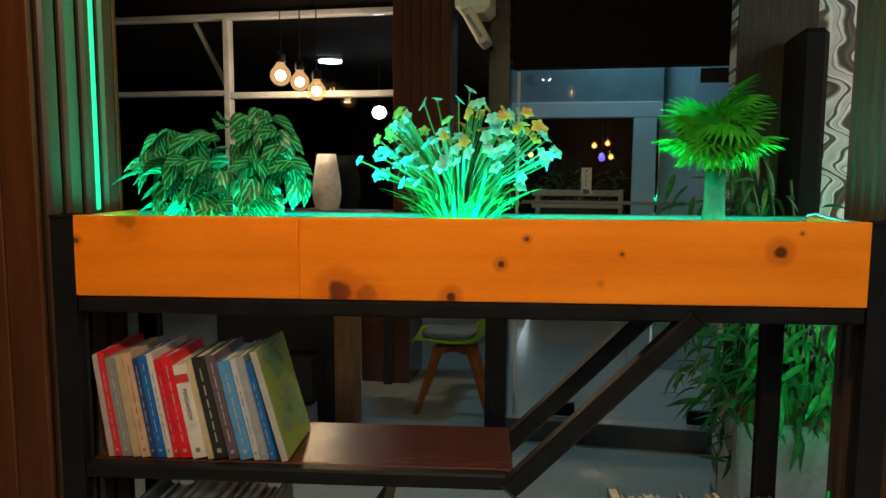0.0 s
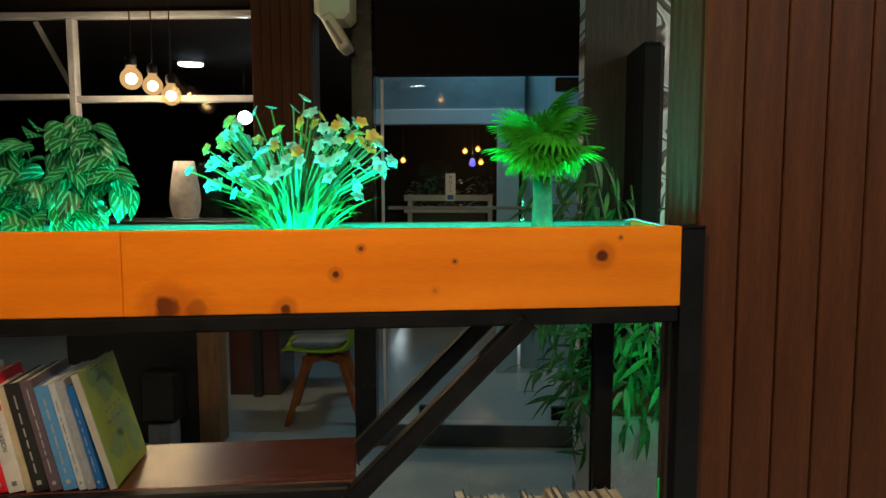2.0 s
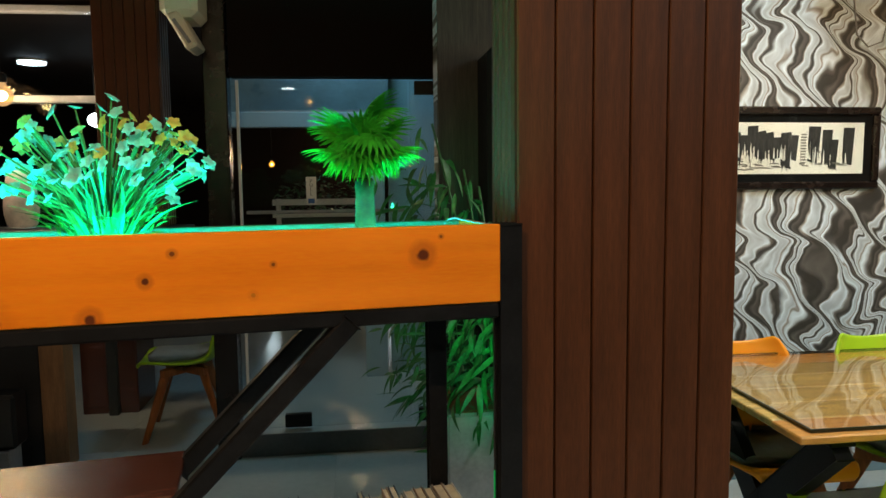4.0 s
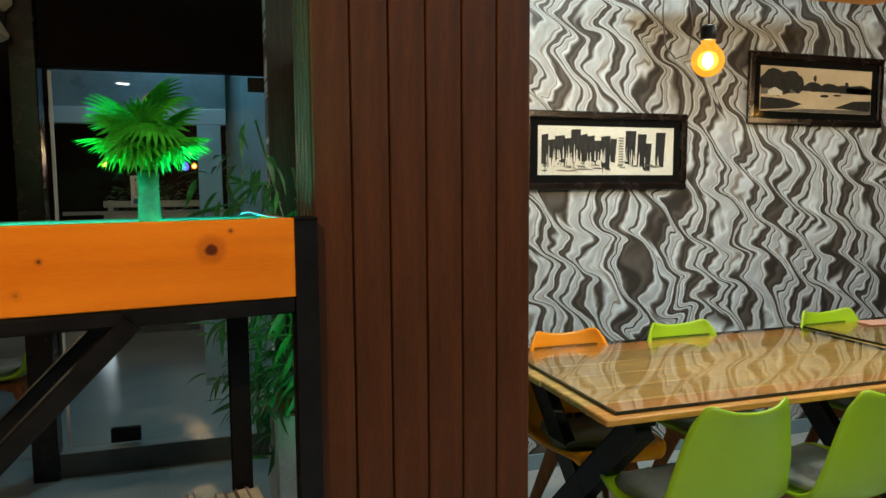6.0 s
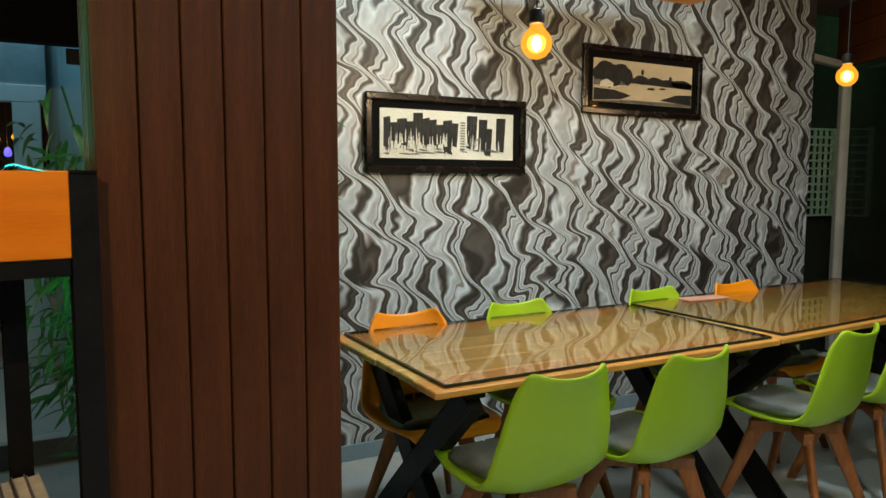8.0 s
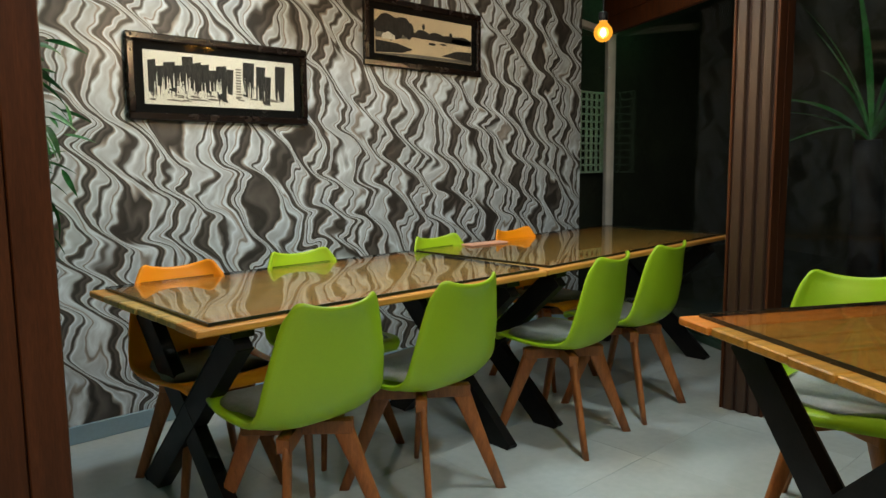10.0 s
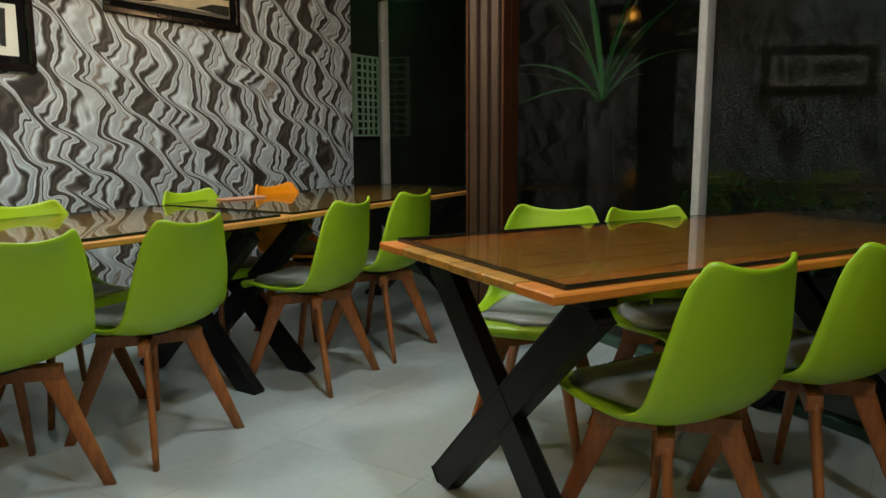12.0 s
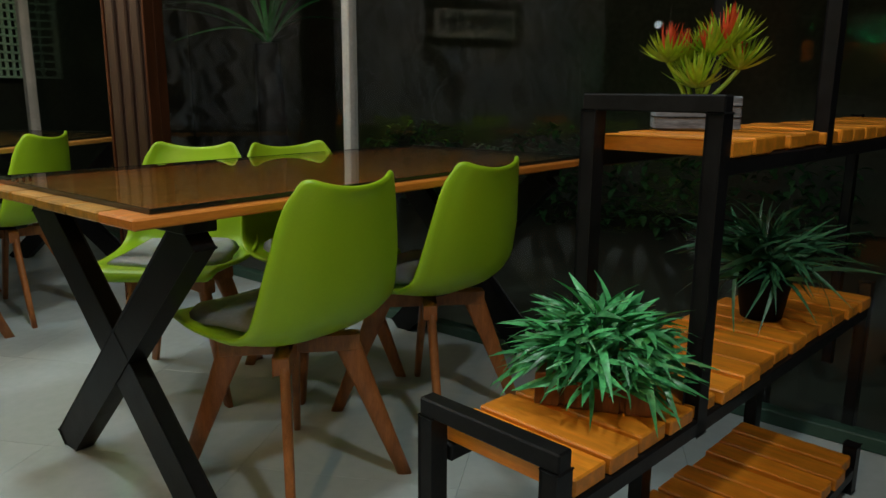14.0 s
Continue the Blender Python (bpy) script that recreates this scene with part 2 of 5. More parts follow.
M_GLASS = glass("window_glass", (0.97, 0.98, 0.97), 1.36)
M_TOPGLASS = glass("table_glass", (0.93, 0.91, 0.84), 1.8)
M_GLASS_EDGE = material("dark_glass_edge", (0.012, 0.016, 0.014), 0.2)
M_GREENSHELL = material("green_plastic", (0.34, 0.565, 0.014), 0.36, 0, 0.05, 3, 0.02, 200)
M_ORANGESHELL = material("orange_plastic", (0.95, 0.33, 0.006), 0.36, 0, 0.05, 3, 0.02, 200)
M_CUSHION = material("grey_leatherette", (0.44, 0.47, 0.49), 0.45, 0, 0.15, 12, 0.15, 90)
M_LEG = per_piece(material("red_brown_leg_wood", (0.34, 0.115, 0.030), 0.42, 0, 0.25, 10, 0.05, 60, (5, 5, 1)), 0.12)
M_LED = glow("green_led", (0.02, 1.0, 0.40), 1.0)
M_LED_LOW = glow("green_led_low", (0.01, 1.0, 0.16), 0.2)
M_BULBGLASS = amber_glass("amber_bulb_glass")
M_BULBHALO = amber_glass("bulb_halo", (1, 0.66, 0.2), 4.0, 0.45)
M_BULBPALE = amber_glass("pale_bulb_glass", (1, 0.62, 0.3), 1.2, 0.3)
M_BULBHOT = glow("white_hot_bulb", (1.0, 0.9, 0.8), 30)
M_BULBCORE = glow("bulb_filament", (1.0, 0.84, 0.5), 60)
M_PAPERPAGE = material("book_pages", (0.66, 0.6, 0.48), 0.85, 0, 0.12, 40, 0.2, 300, (1, 1, 30))
M_LEAF = material("green_leaf", (0.022, 0.15, 0.036), 0.42, 0, 0.35, 25, 0.1, 100)
M_LEAF_DARK = material("dark_green_leaf", (0.035, 0.125, 0.045), 0.45, 0, 0.35, 25, 0.1, 100)
M_BLADE = per_piece(material("grass_blade", (0.075, 0.36, 0.125), 0.32, 0, 0.4, 25, 0.1, 100), 0.6)
M_SPIKY = per_piece(material("spiky_blade", (0.035, 0.14, 0.065), 0.4, 0, 0.35, 25, 0.1, 100), 0.4)
M_PALM = material("palm_leaf", (0.05, 0.46, 0.03), 0.42, 0, 0.25, 25, 0.1, 100)
M_TRUNK = material("palm_trunk", (0.042, 0.05, 0.012), 0.8, 0, 0.4, 30, 0.6, 90)
M_STRIPED = striped_leaf("striped_leaf", (0.012, 0.13, 0.035), (0.13, 0.62, 0.30))
M_STEM = material("plant_stem", (0.06, 0.22, 0.05), 0.5)
M_FLOWERBLADE = per_piece(material("flower_leaf_blade", (0.030, 0.22, 0.030), 0.4, 0, 0.35, 25, 0.1, 100), 0.35)
M_PETAL = material("flower_petal", (0.40, 0.82, 0.74), 0.55, 0, 0.15, 40)
M_PETAL_WARM = material("orange_petal", (0.80, 0.62, 0.16), 0.55, 0, 0.2, 40)
M_REDLABEL = material("red_paper_label", (0.62, 0.04, 0.04), 0.5)


def translucent(m, share):
    """Lets light soak through thin petals and leaves."""
    nt = m.node_tree
    b, out = nt.nodes["Principled BSDF"], nt.nodes["Material Output"]
    tr, mx = nt.nodes.new("ShaderNodeBsdfTranslucent"), nt.nodes.new("ShaderNodeMixShader")
    mx.inputs[0].default_value = share
    nt.links.new(b.inputs["Base Color"].links[0].from_socket, tr.inputs[0])
    nt.links.new(b.outputs[0], mx.inputs[1])
    nt.links.new(tr.outputs[0], mx.inputs[2])
    nt.links.new(mx.outputs[0], out.inputs[0])


for m_leaf, share in ((M_PETAL, 0.55), (M_PETAL_WARM, 0.5), (M_PALM, 0.4), (M_STRIPED, 0.35)):
    translucent(m_leaf, share)
M_POT_DARK = material("black_pot", (0.006, 0.006, 0.007), 0.6, spec=0.12)
M_POT_WOOD = material("brown_wood_pot", (0.22, 0.08, 0.025), 0.5, 0, 0.3, 6, 0.1, 40, (6, 6, 1))
M_POT_WHITE = material("pale_grey_pot", (0.42, 0.43, 0.44), 0.6)
# opaque stand-in for transom glass, its dim blue reflection put into the colour
M_TRANSOM_DIM = material("dim_transom_reflection", (0.12, 0.19, 0.24), 0.3)
M_STONEBOX = material("grey_washed_wood", (0.16, 0.18, 0.21), 0.7, 0, 0.5, 14, 0.4, 60, (1, 1, 8))
M_VASE = material("cream_vase", (0.78, 0.68, 0.58), 0.5, 0, 0.15, 30, 0.4, 110)
# the darkness of the night is put into these two base colours
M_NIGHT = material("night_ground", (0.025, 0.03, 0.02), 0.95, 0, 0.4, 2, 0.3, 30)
M_NIGHT_BACKDROP = material("night_backdrop", (0.06, 0.07, 0.055), 0.95, 0, 0.35, 1.5, 0.3, 20)
M_CREAM = material("cream_plastic", (0.6, 0.55, 0.42), 0.45, 0, 0.05)
M_CHROME = material("brushed_metal", (0.6, 0.6, 0.6), 0.3, 1.0, 0.1)
M_FRAME = material("glossy_dark_frame", (0.009, 0.005, 0.004), 0.24, 0, 0.3, 20, 0.03, 80)
M_MAT_BLACK = material("black_picture_mat", (0.005, 0.005, 0.005), 0.8, spec=0.1)
M_PRINT = material("cream_print_paper", (0.82, 0.81, 0.75), 0.6, 0, 0.05)
M_PRINT2 = material("sepia_print_paper", (0.72, 0.6, 0.43), 0.6, 0, 0.15, 5)
M_TITLE = material("pale_title_print", (0.42, 0.4, 0.36), 0.6)
M_INK = material("black_ink", (0.012, 0.012, 0.012), 0.7, 0, 0.3, 60)
M_BRUSH = material("brushed_ink", (0.018, 0.017, 0.016), 0.7, 0, 0.95, 14, 0.1, 60, (5, 5, 1))
M_INK_GREY = material("grey_ink", (0.17, 0.16, 0.14), 0.7, 0, 0.3, 60)
M_PLAIN_DARK = material("dark_cabinet", (0.02, 0.02, 0.022), 0.4)
M_TAN = material("tan_wood", (0.25, 0.13, 0.06), 0.5, 0, 0.2, 5, 0.05, 40, (8, 8, 1))
M_GREY_PLASTIC = material("grey_plastic", (0.2, 0.2, 0.21), 0.45)
M_RAIL = material("grey_green_rail", (0.04, 0.09, 0.065), 0.5)
M_LATTICE = material("pale_green_vent", (0.45, 0.65, 0.50), 0.5)
M_SUCC_RED = material("red_succulent_tip", (0.6, 0.06, 0.015), 0.45, 0, 0.2, 30)
M_SUCC = material("yellow_green_succulent", (0.36, 0.5, 0.03), 0.45, 0, 0.2, 30)
M_RUG = material("pink_cloth", (0.6, 0.33, 0.24), 0.8)


# ---- building helpers ----
def to_mesh(name, bm, mat, smooth=False):
    me = bpy.data.meshes.new(name)
    bm.normal_update()
    bm.to_mesh(me)
    bm.free()
    me.materials.append(mat)
    if smooth:
        me.polygons.foreach_set("use_smooth", [True] * len(me.polygons))
    return me


def part(name, bm, mat, parent=None, label="", smooth=False, m=None):
    ob = new(name, to_mesh(name, bm, mat, smooth))
    ob.parent = parent
    if m is not None:
        ob.matrix_basis = m
    return tagged(ob, label)


def piece(name, me, parent, m):
    ob = new(name, me)
    ob.parent = parent
    ob.matrix_basis = m
    return ob


def thing(name, m, label, category, group="", kind=""):
    ob = new(name)
    ob.matrix_world = m
    return tagged(ob, label, category, group, kind)


def box(x0, x1, y0, y1, z0, z1, bevel=0.0, bm=None):
    bm = bm or bmesh.new()
    vs = bmesh.ops.create_cube(bm, size=1)["verts"]
    for v in vs:
        v.co = Vector(((x0 + x1) / 2 + v.co.x * (x1 - x0), (y0 + y1) / 2 + v.co.y * (y1 - y0), (z0 + z1) / 2 + v.co.z * (z1 - z0)))
    if bevel:
        es = list({e for v in vs for e in v.link_edges})
        bmesh.ops.bevel(bm, geom=es, offset=bevel, segments=1, affect="EDGES")
    return bm


def bar(p, q, w, d, up=(0, 0, 1), bevel=0.003, bm=None):
    """A square tube of width w and depth d from p to q."""
    p, q = Vector(p), Vector(q)
    bm = bm or bmesh.new()
    ax = (q - p).normalized()
    u = Vector(up) - ax * ax.dot(Vector(up))
    if u.length < 1e-4:
        u = Vector((0, 1, 0))
    u.normalize()
    s = ax.cross(u)
    rot = Matrix((s, u, ax)).transposed().to_4x4()
    vs = bmesh.ops.create_cube(bm, size=1)["verts"]
    for v in vs:
        v.co = rot @ Vector((v.co.x * w, v.co.y * d, v.co.z * (q - p).length)) + (p + q) / 2
    if bevel:
        bmesh.ops.bevel(bm, geom=list({e for v in vs for e in v.link_edges}), offset=bevel, segments=1, affect="EDGES")
    return bm


def lathe(profile, n=24, bm=None, m=None):
    """Turns (radius, z) pairs round z."""
    bm = bm or bmesh.new()
    m = m or Matrix()
    rings = []
    for r, z in profile:
        if r < 1e-5:
            rings.append([bm.verts.new(m @ Vector((0, 0, z)))])
        else:
            rings.append([bm.verts.new(m @ Vector((r * math.cos(2 * math.pi * k / n), r * math.sin(2 * math.pi * k / n), z))) for k in range(n)])
    for a, b in zip(rings, rings[1:]):
        for k in range(n):
            a0, a1, b0, b1 = a[k % len(a)], a[(k + 1) % len(a)], b[k % len(b)], b[(k + 1) % len(b)]
            vs = [v for i, v in enumerate((a0, a1, b1, b0)) if v not in (a0, a1, b1, b0)[:i]]
            if len(vs) > 2:
                bm.faces.new(vs)
    return bm


def sweep(points, radii, n=6, bm=None):
    """A round stem through points."""
    bm = bm or bmesh.new()
    pts = [Vector(p) for p in points]
    rings = []
    for k, p in enumerate(pts):
        ax = (pts[min(k + 1, len(pts) - 1)] - pts[max(k - 1, 0)]).normalized()
        u = ax.orthogonal().normalized() if abs(ax.z) > 0.98 else ax.cross(Vector((0, 0, 1))).normalized()
        v = ax.cross(u)
        r = radii[k] if isinstance(radii, (list, tuple)) else radii
        rings.append([bm.verts.new(p + u * r * math.cos(2 * math.pi * j / n) + v * r * math.sin(2 * math.pi * j / n)) for j in range(n)])
    for a, b in zip(rings, rings[1:]):
        for j in range(n):
            bm.faces.new((a[j], a[(j + 1) % n], b[(j + 1) % n], b[j]))
    bm.faces.new(rings[0][::-1]), bm.faces.new(rings[-1])
    return bm


def leaf_bm(length, width, n=7, bend=0.3, fold=0.25, tip=1.3, bm=None, m=None):
    """A leaf along x, broadest near its base, bent down and folded along its rib, with a little thickness."""
    bm = bm or bmesh.new()
    m = m or Matrix()
    top, low = [], []
    for k in range(n + 1):
        t = k / n
        w = width / 2 * (math.sin(math.pi * t ** (1 / tip)) ** 0.85 if 0 < t < 1 else 0.04)
        x, z = length * t * (1 - 0.12 * bend * t), -bend * length * t * t
        row = [(x, -w, z + fold * w), (x, 0, z), (x, w, z + fold * w)]
        top.append([bm.verts.new(m @ Vector(p)) for p in row])
        low.append([bm.verts.new(m @ (Vector(p) - Vector((0, 0, 0.0007)))) for p in row])
    for rows, flip in ((top, False), (low, True)):
        for a, b in zip(rows, rows[1:]):
            for j in (0, 1):
                f = (a[j], b[j], b[j + 1], a[j + 1])
                bm.faces.new(f[::-1] if flip else f)
    return bm


def aim(p, yaw, pitch, roll=0, s=1.0):
    """A pose at p whose x axis points along yaw and rises by pitch."""
    return Matrix.Translation(p) @ pose(0, 0, 0, 0, 0, yaw) @ pose(0, 0, 0, 0, -pitch, 0) @ pose(0, 0, 0, roll, 0, 0) @ Matrix.Scale(s, 4)


rnd = random.Random(7)

# ---- setting: floor, walls, ceiling ----
FLOOR_EDGE = [(-6, -4), (1.42, -4), (5.74, 3.72), (5.74, 9.5), (-6, 9.5)]
slab = bmesh.new()
slab.faces.new([slab.verts.new((x, y, -0.06)) for x, y in FLOOR_EDGE])
up = bmesh.ops.extrude_face_region(slab, geom=slab.faces[:])["geom"]
bmesh.ops.translate(slab, verts=[v for v in up if isinstance(v, bmesh.types.BMVert)], vec=(0, 0, 0.054))
bmesh.ops.recalc_face_normals(slab, faces=slab.faces)
floor = part("floor", slab, M_GROUT)
tagged(floor, "light grey glossy porcelain tile floor", "floor", kind="structure")
ceiling = part("ceiling", box(-6, 6.2, -4, 4.9, CEIL, CEIL + 0.1), M_CEIL)
tagged(ceiling, "dark brown painted ceiling in half light", "ceiling", kind="structure")
for x, y, _ in ASSUMED_DOWNLIGHTS:
    d = thing("ceiling_light", pose(x, y, CEIL), "assumed round white ceiling downlight out of view, switched on", "ceiling light", "ceiling lights")
    part("ring", lathe([(0.085, 0), (0.105, 0), (0.1, -0.02), (0.085, -0.02), (0.085, 0)]), M_WHITE, d)
    part("reflector", lathe([(0.0, -0.003), (0.084, -0.003)]), M_WHITE, d)

# papered wall along the dining tables
WALL_Y = 3.475
wall = part("wall_north", box(0.64, 5.09, WALL_Y, WALL_Y + 0.14, 0, CEIL), M_PAPER)
tagged(wall, "grey, black and white marbled wallpaper wall", "wall", kind="structure")
base = part("baseboard", box(0.64, 5.09, WALL_Y - 0.012, WALL_Y - 0.0005, 0.0005, 0.08, 0.003), M_GREYWALL)
tagged(base, "pale tile skirting under the marbled wallpaper", "skirting", kind="structure")
tagged(part("wall_south", box(-6, 6.2, -4.1, -4, 0, CEIL), M_DARKWALL), "plain dark brown wall", "wall", kind="structure")
tagged(part("wall_west", box(-6.1, -6, -4, 9.5, 0, CEIL), M_DARKWALL), "plain dark brown wall", "wall", kind="structure")


def panelled_pillar(name, x0, x1, y0, y1, boards_x, boards_y, label, foot=0.0):
    """A square pillar clad with upright boards with dark grooves between."""
    p = thing(name, pose((x0 + x1) / 2, (y0 + y1) / 2, 0), label, "pillar", kind="structure")
    hx, hy = (x1 - x0) / 2, (y1 - y0) / 2
    part("core", box(-hx + 0.012, hx - 0.012, -hy + 0.012, hy - 0.012, foot + 0.001, CEIL - 0.001), M_JOINT, p)
    w = 2 * hx / boards_x
    me = to_mesh("board", box(-w / 2 + 0.0014, w / 2 - 0.0014, 0, 0.0115, foot + 0.002, CEIL - 0.002, 0.0022), M_PANEL)
    for k in range(boards_x):
        piece("board", me, p, pose(-hx + w * (k + 0.5), -hy, 0))
        piece("board", me, p, pose(-hx + w * (k + 0.5), hy, 0, 0, 0, 180))
    w = (2 * hy - 0.03) / boards_y
    me = to_mesh("side_board", box(-w / 2 + 0.007, w / 2 - 0.007, -0.006, 0.0115, foot + 0.002, CEIL - 0.002, 0.006), M_RIB)
    for k in range(boards_y):
        piece("side_board", me, p, pose(-hx, -hy + 0.015 + w * (k + 0.5), 0, 0, 0, -90))
        piece("side_board", me, p, pose(hx, -hy + 0.015 + w * (k + 0.5), 0, 0, 0, 90))
    return p


panelled_pillar("pillar_east", 0.568, 1.003, 1.603, 1.843, 6, 4, "dark red-brown pillar clad in grooved upright boards")
panelled_pillar("pillar_west", -1.36, -0.858, 1.36, 1.60, 7, 4, "dark red-brown board-clad pillar with green light strip")

# glass front beside table, looking into the night
GLASS_A, GLASS_B = Vector((5.77, 3.69, 0)), Vector((1.48, -3.95, 0))
gd = (GLASS_B - GLASS_A).normalized()
GL = (GLASS_B - GLASS_A).length
yaw = math.degrees(math.atan2(gd.y, gd.x))
front = thing("window_1", Matrix.Translation(GLASS_A) @ pose(0, 0, 0, 0, 0, yaw), "tall dark night window with pale aluminium posts", "window", kind="structure")
cuts = [0.0, 3.48, 5.9, 7.9, GL]
for a, b in zip(cuts, cuts[1:]):
    part("pane", box(a + 0.02, b - 0.02, -0.004, 0.004, 0.05, CEIL - 0.02), M_GLASS, front).visible_shadow = False
part("bottom_rail", box(0, GL, -0.03, 0.03, 0.0005, 0.045, 0.004), M_RAIL, front, "grey-green bottom rail")
for z0, z1 in ((2.175, 2.30), (2.304, 2.46), (2.464, CEIL - 0.002)):
    part("header_board", box(0.02, GL, -0.085, -0.037, z0, z1, 0.003), M_PANEL, front, "orange-brown header board")
for a, half in ((0.0, 0.03), (3.48, 0.023), (7.9, 0.023)):
    part("window_post", box(a - half, a + half, -half * 1.15, half * 1.15, 0.046, CEIL - 0.001, 0.004), M_POST, front, "pale grey aluminium post")
side = thing("window_2", pose(5.10, 3.545, 0, 0, 0, 12), "narrow dark window beside the papered wall", "window", kind="structure")
part("pane", box(0.02, 0.64, -0.004, 0.004, 0.05, 2.179), M_GLASS, side).visible_shadow = False
part("top_bar", box(0.0, 0.7, -0.03, 0.03, 2.18, 2.225, 0.003), M_WHITE, side)
part("window_sill", box(0.0, 0.62, -0.03, 0.03, 0.0005, 0.045, 0.004), M_WHITE, side)

# brown column in front of the glass
panelled_pillar("pillar_window", 3.93, 4.09, 1.56, 1.77, 2, 3, "orange-brown board-clad column before the dark window")

# ---- dining tables ----
def table(m, length, width, label, planks=6, inset=0.16, wood=M_TABLE, edge=M_TABLE_EDGE):
    """Plank table with a dark-edged glass sheet on it and crossed steel legs."""
    t = thing("dining_table", m, label, "table", "dining tables")
    w = width / planks
    for k in range(planks):
        off = rnd.uniform(-0.006, 0.006)
        part("plank", box(off, length + rnd.uniform(-0.006, 0.006), w * k + 0.003, w * (k + 1) - 0.003, 0.722, 0.745, 0.004), wood if 0 < k < planks - 1 else edge, t)
    for x in (inset, length - inset):
        part("batten", box(x - 0.04, x + 0.04, 0.05, width - 0.05, 0.69, 0.7218, 0.003), M_BLACK, t)
        part("crossed_leg", bar((x, 0.085, -0.018), (x, width - 0.075, 0.69), 0.045, 0.094, (0, 0, 1), 0.004), M_BLACK, t, "black steel leg")
        part("crossed_leg", bar((x + 0.002, width - 0.085, -0.018), (x + 0.002, 0.075, 0.69), 0.046, 0.094, (0, 0, 1), 0.004), M_BLACK, t, "black steel leg")
    part("glass_sheet", box(0.05, length - 0.03, 0.035, width - 0.035, 0.7465, 0.7555), M_TOPGLASS, t, "clear glass sheet").visible_shadow = False
    rim = bmesh.new()
    g0, g1, h0, h1 = 0.05, length - 0.03, 0.035, width - 0.035
    for r in ((g0 - 0.006, g0, h0, h1), (g1, g1 + 0.006, h0, h1), (g0 - 0.006, g1 + 0.006, h0 - 0.006, h0), (g0 - 0.006, g1 + 0.006, h1, h1 + 0.006)):
        box(*r, 0.7458, 0.7562, 0, rim)
    part("glass_rim", rim, M_GLASS_EDGE, t, "dark glass edge")
    return t


table(pose(1.465, 2.067, 0), 1.52, 0.9, "orange wood plank table under glass, black crossed legs")
table(pose(3.0, 2.075, 0, 0, 0, 3.0), 1.85, 0.9, "orange wood plank table under glass beside the window")
table(pose(2.062, 0.43, 0.021, 0, 0, -28.8), 1.73, 0.87, "orange wood plank table under glass, standing askew", 6, 0.165, M_TABLE_RED, M_TABLE_EDGE_RED)


# ---- chairs ----
def shell_mesh(name, mat):
    """A moulded bucket seat that flows up into a waisted back, as one sheet with thickness."""
    prof = [(0.235, 0.420, 0.165), (0.225, 0.443, 0.195), (0.17, 0.445, 0.222), (0.08, 0.430, 0.238), (-0.02, 0.418, 0.246), (-0.10, 0.416, 0.248), (-0.155, 0.432, 0.246), (-0.192, 0.475, 0.241), (-0.211, 0.535, 0.233), (-0.224, 0.61, 0.221), (-0.237, 0.685, 0.201), (-0.25, 0.745, 0.180), (-0.262, 0.78, 0.162), (-0.268, 0.794, 0.147)]
    n = 14
    bm = bmesh.new()
    rows = []
    for k, (y, z, w) in enumerate(prof):
        a, b = prof[max(k - 1, 0)], prof[min(k + 1, len(prof) - 1)]
        ty, tz = b[0] - a[0], b[1] - a[1]
        ln = math.hypot(ty, tz)
        ny, nz = tz / ln, -ty / ln
        s = k / (len(prof) - 1)
        row = []
        for j in range(n + 1):
            c = 2 * j / n - 1
            curl = (0.05 if k < 9 else 0.045) * abs(c) ** 2.6 * (0.1, 0.12, 0.2, 0.38, 0.62, 0.85, 1, 1, 1, 1, 1, 1, 1, 1)[k]
            lift = 0.015 * (abs(c) ** 1.6) * max(0.0, (s - 0.72) / 0.28) - 0.012 * max(0.0, abs(c) - 0.88) / 0.12 * (1 if k > 11 else 0)
            row.append(bm.verts.new((w * c * (1 - 0.04 * abs(c) ** 4), y + ny * curl, z + nz * curl + lift)))
        rows.append(row)
    for a, b in zip(rows, rows[1:]):
        for j in range(n):
            bm.faces.new((a[j], a[j + 1], b[j + 1], b[j]))
    bmesh.ops.recalc_face_normals(bm, faces=bm.faces)
    bmesh.ops.solidify(bm, geom=bm.faces[:], thickness=0.009)
    bmesh.ops.subdivide_edges(bm, edges=bm.edges[:], cuts=1, use_grid_fill=True, smooth=0.6)
    return to_mesh(name, bm, mat, True)


def cushion_bm():
    bm = bmesh.new()
    rows = []
    for k in range(11):
        y = 0.215 - 0.37 * k / 10
        s = abs(2 * k / 10 - 1)
        w = (0.188 if k < 5 else 0.178) * math.sqrt(max(0.0, 1 - s ** 6)) + 0.006
        row = []
        for j in range(13):
            c = 2 * j / 12 - 1
            edge = max(abs(c), s) ** 6
            base = 0.424 + 0.016 * max(0, (y - 0.05) / 0.17) ** 1.5 + 0.026 * abs(c) ** 2.4 * (0.25 + 0.075 * k) + 0.022 * max(0, (-y - 0.08) / 0.08)
            row.append(bm.verts.new((w * c, y, base + 0.017 + 0.032 * (1 - edge))))
        rows.append(row)
    for a, b in zip(rows, rows[1:]):
        for j in range(12):
            bm.faces.new((a[j], b[j], b[j + 1], a[j + 1]))
    bmesh.ops.solidify(bm, geom=bm.faces[:], thickness=0.004)
    return bm


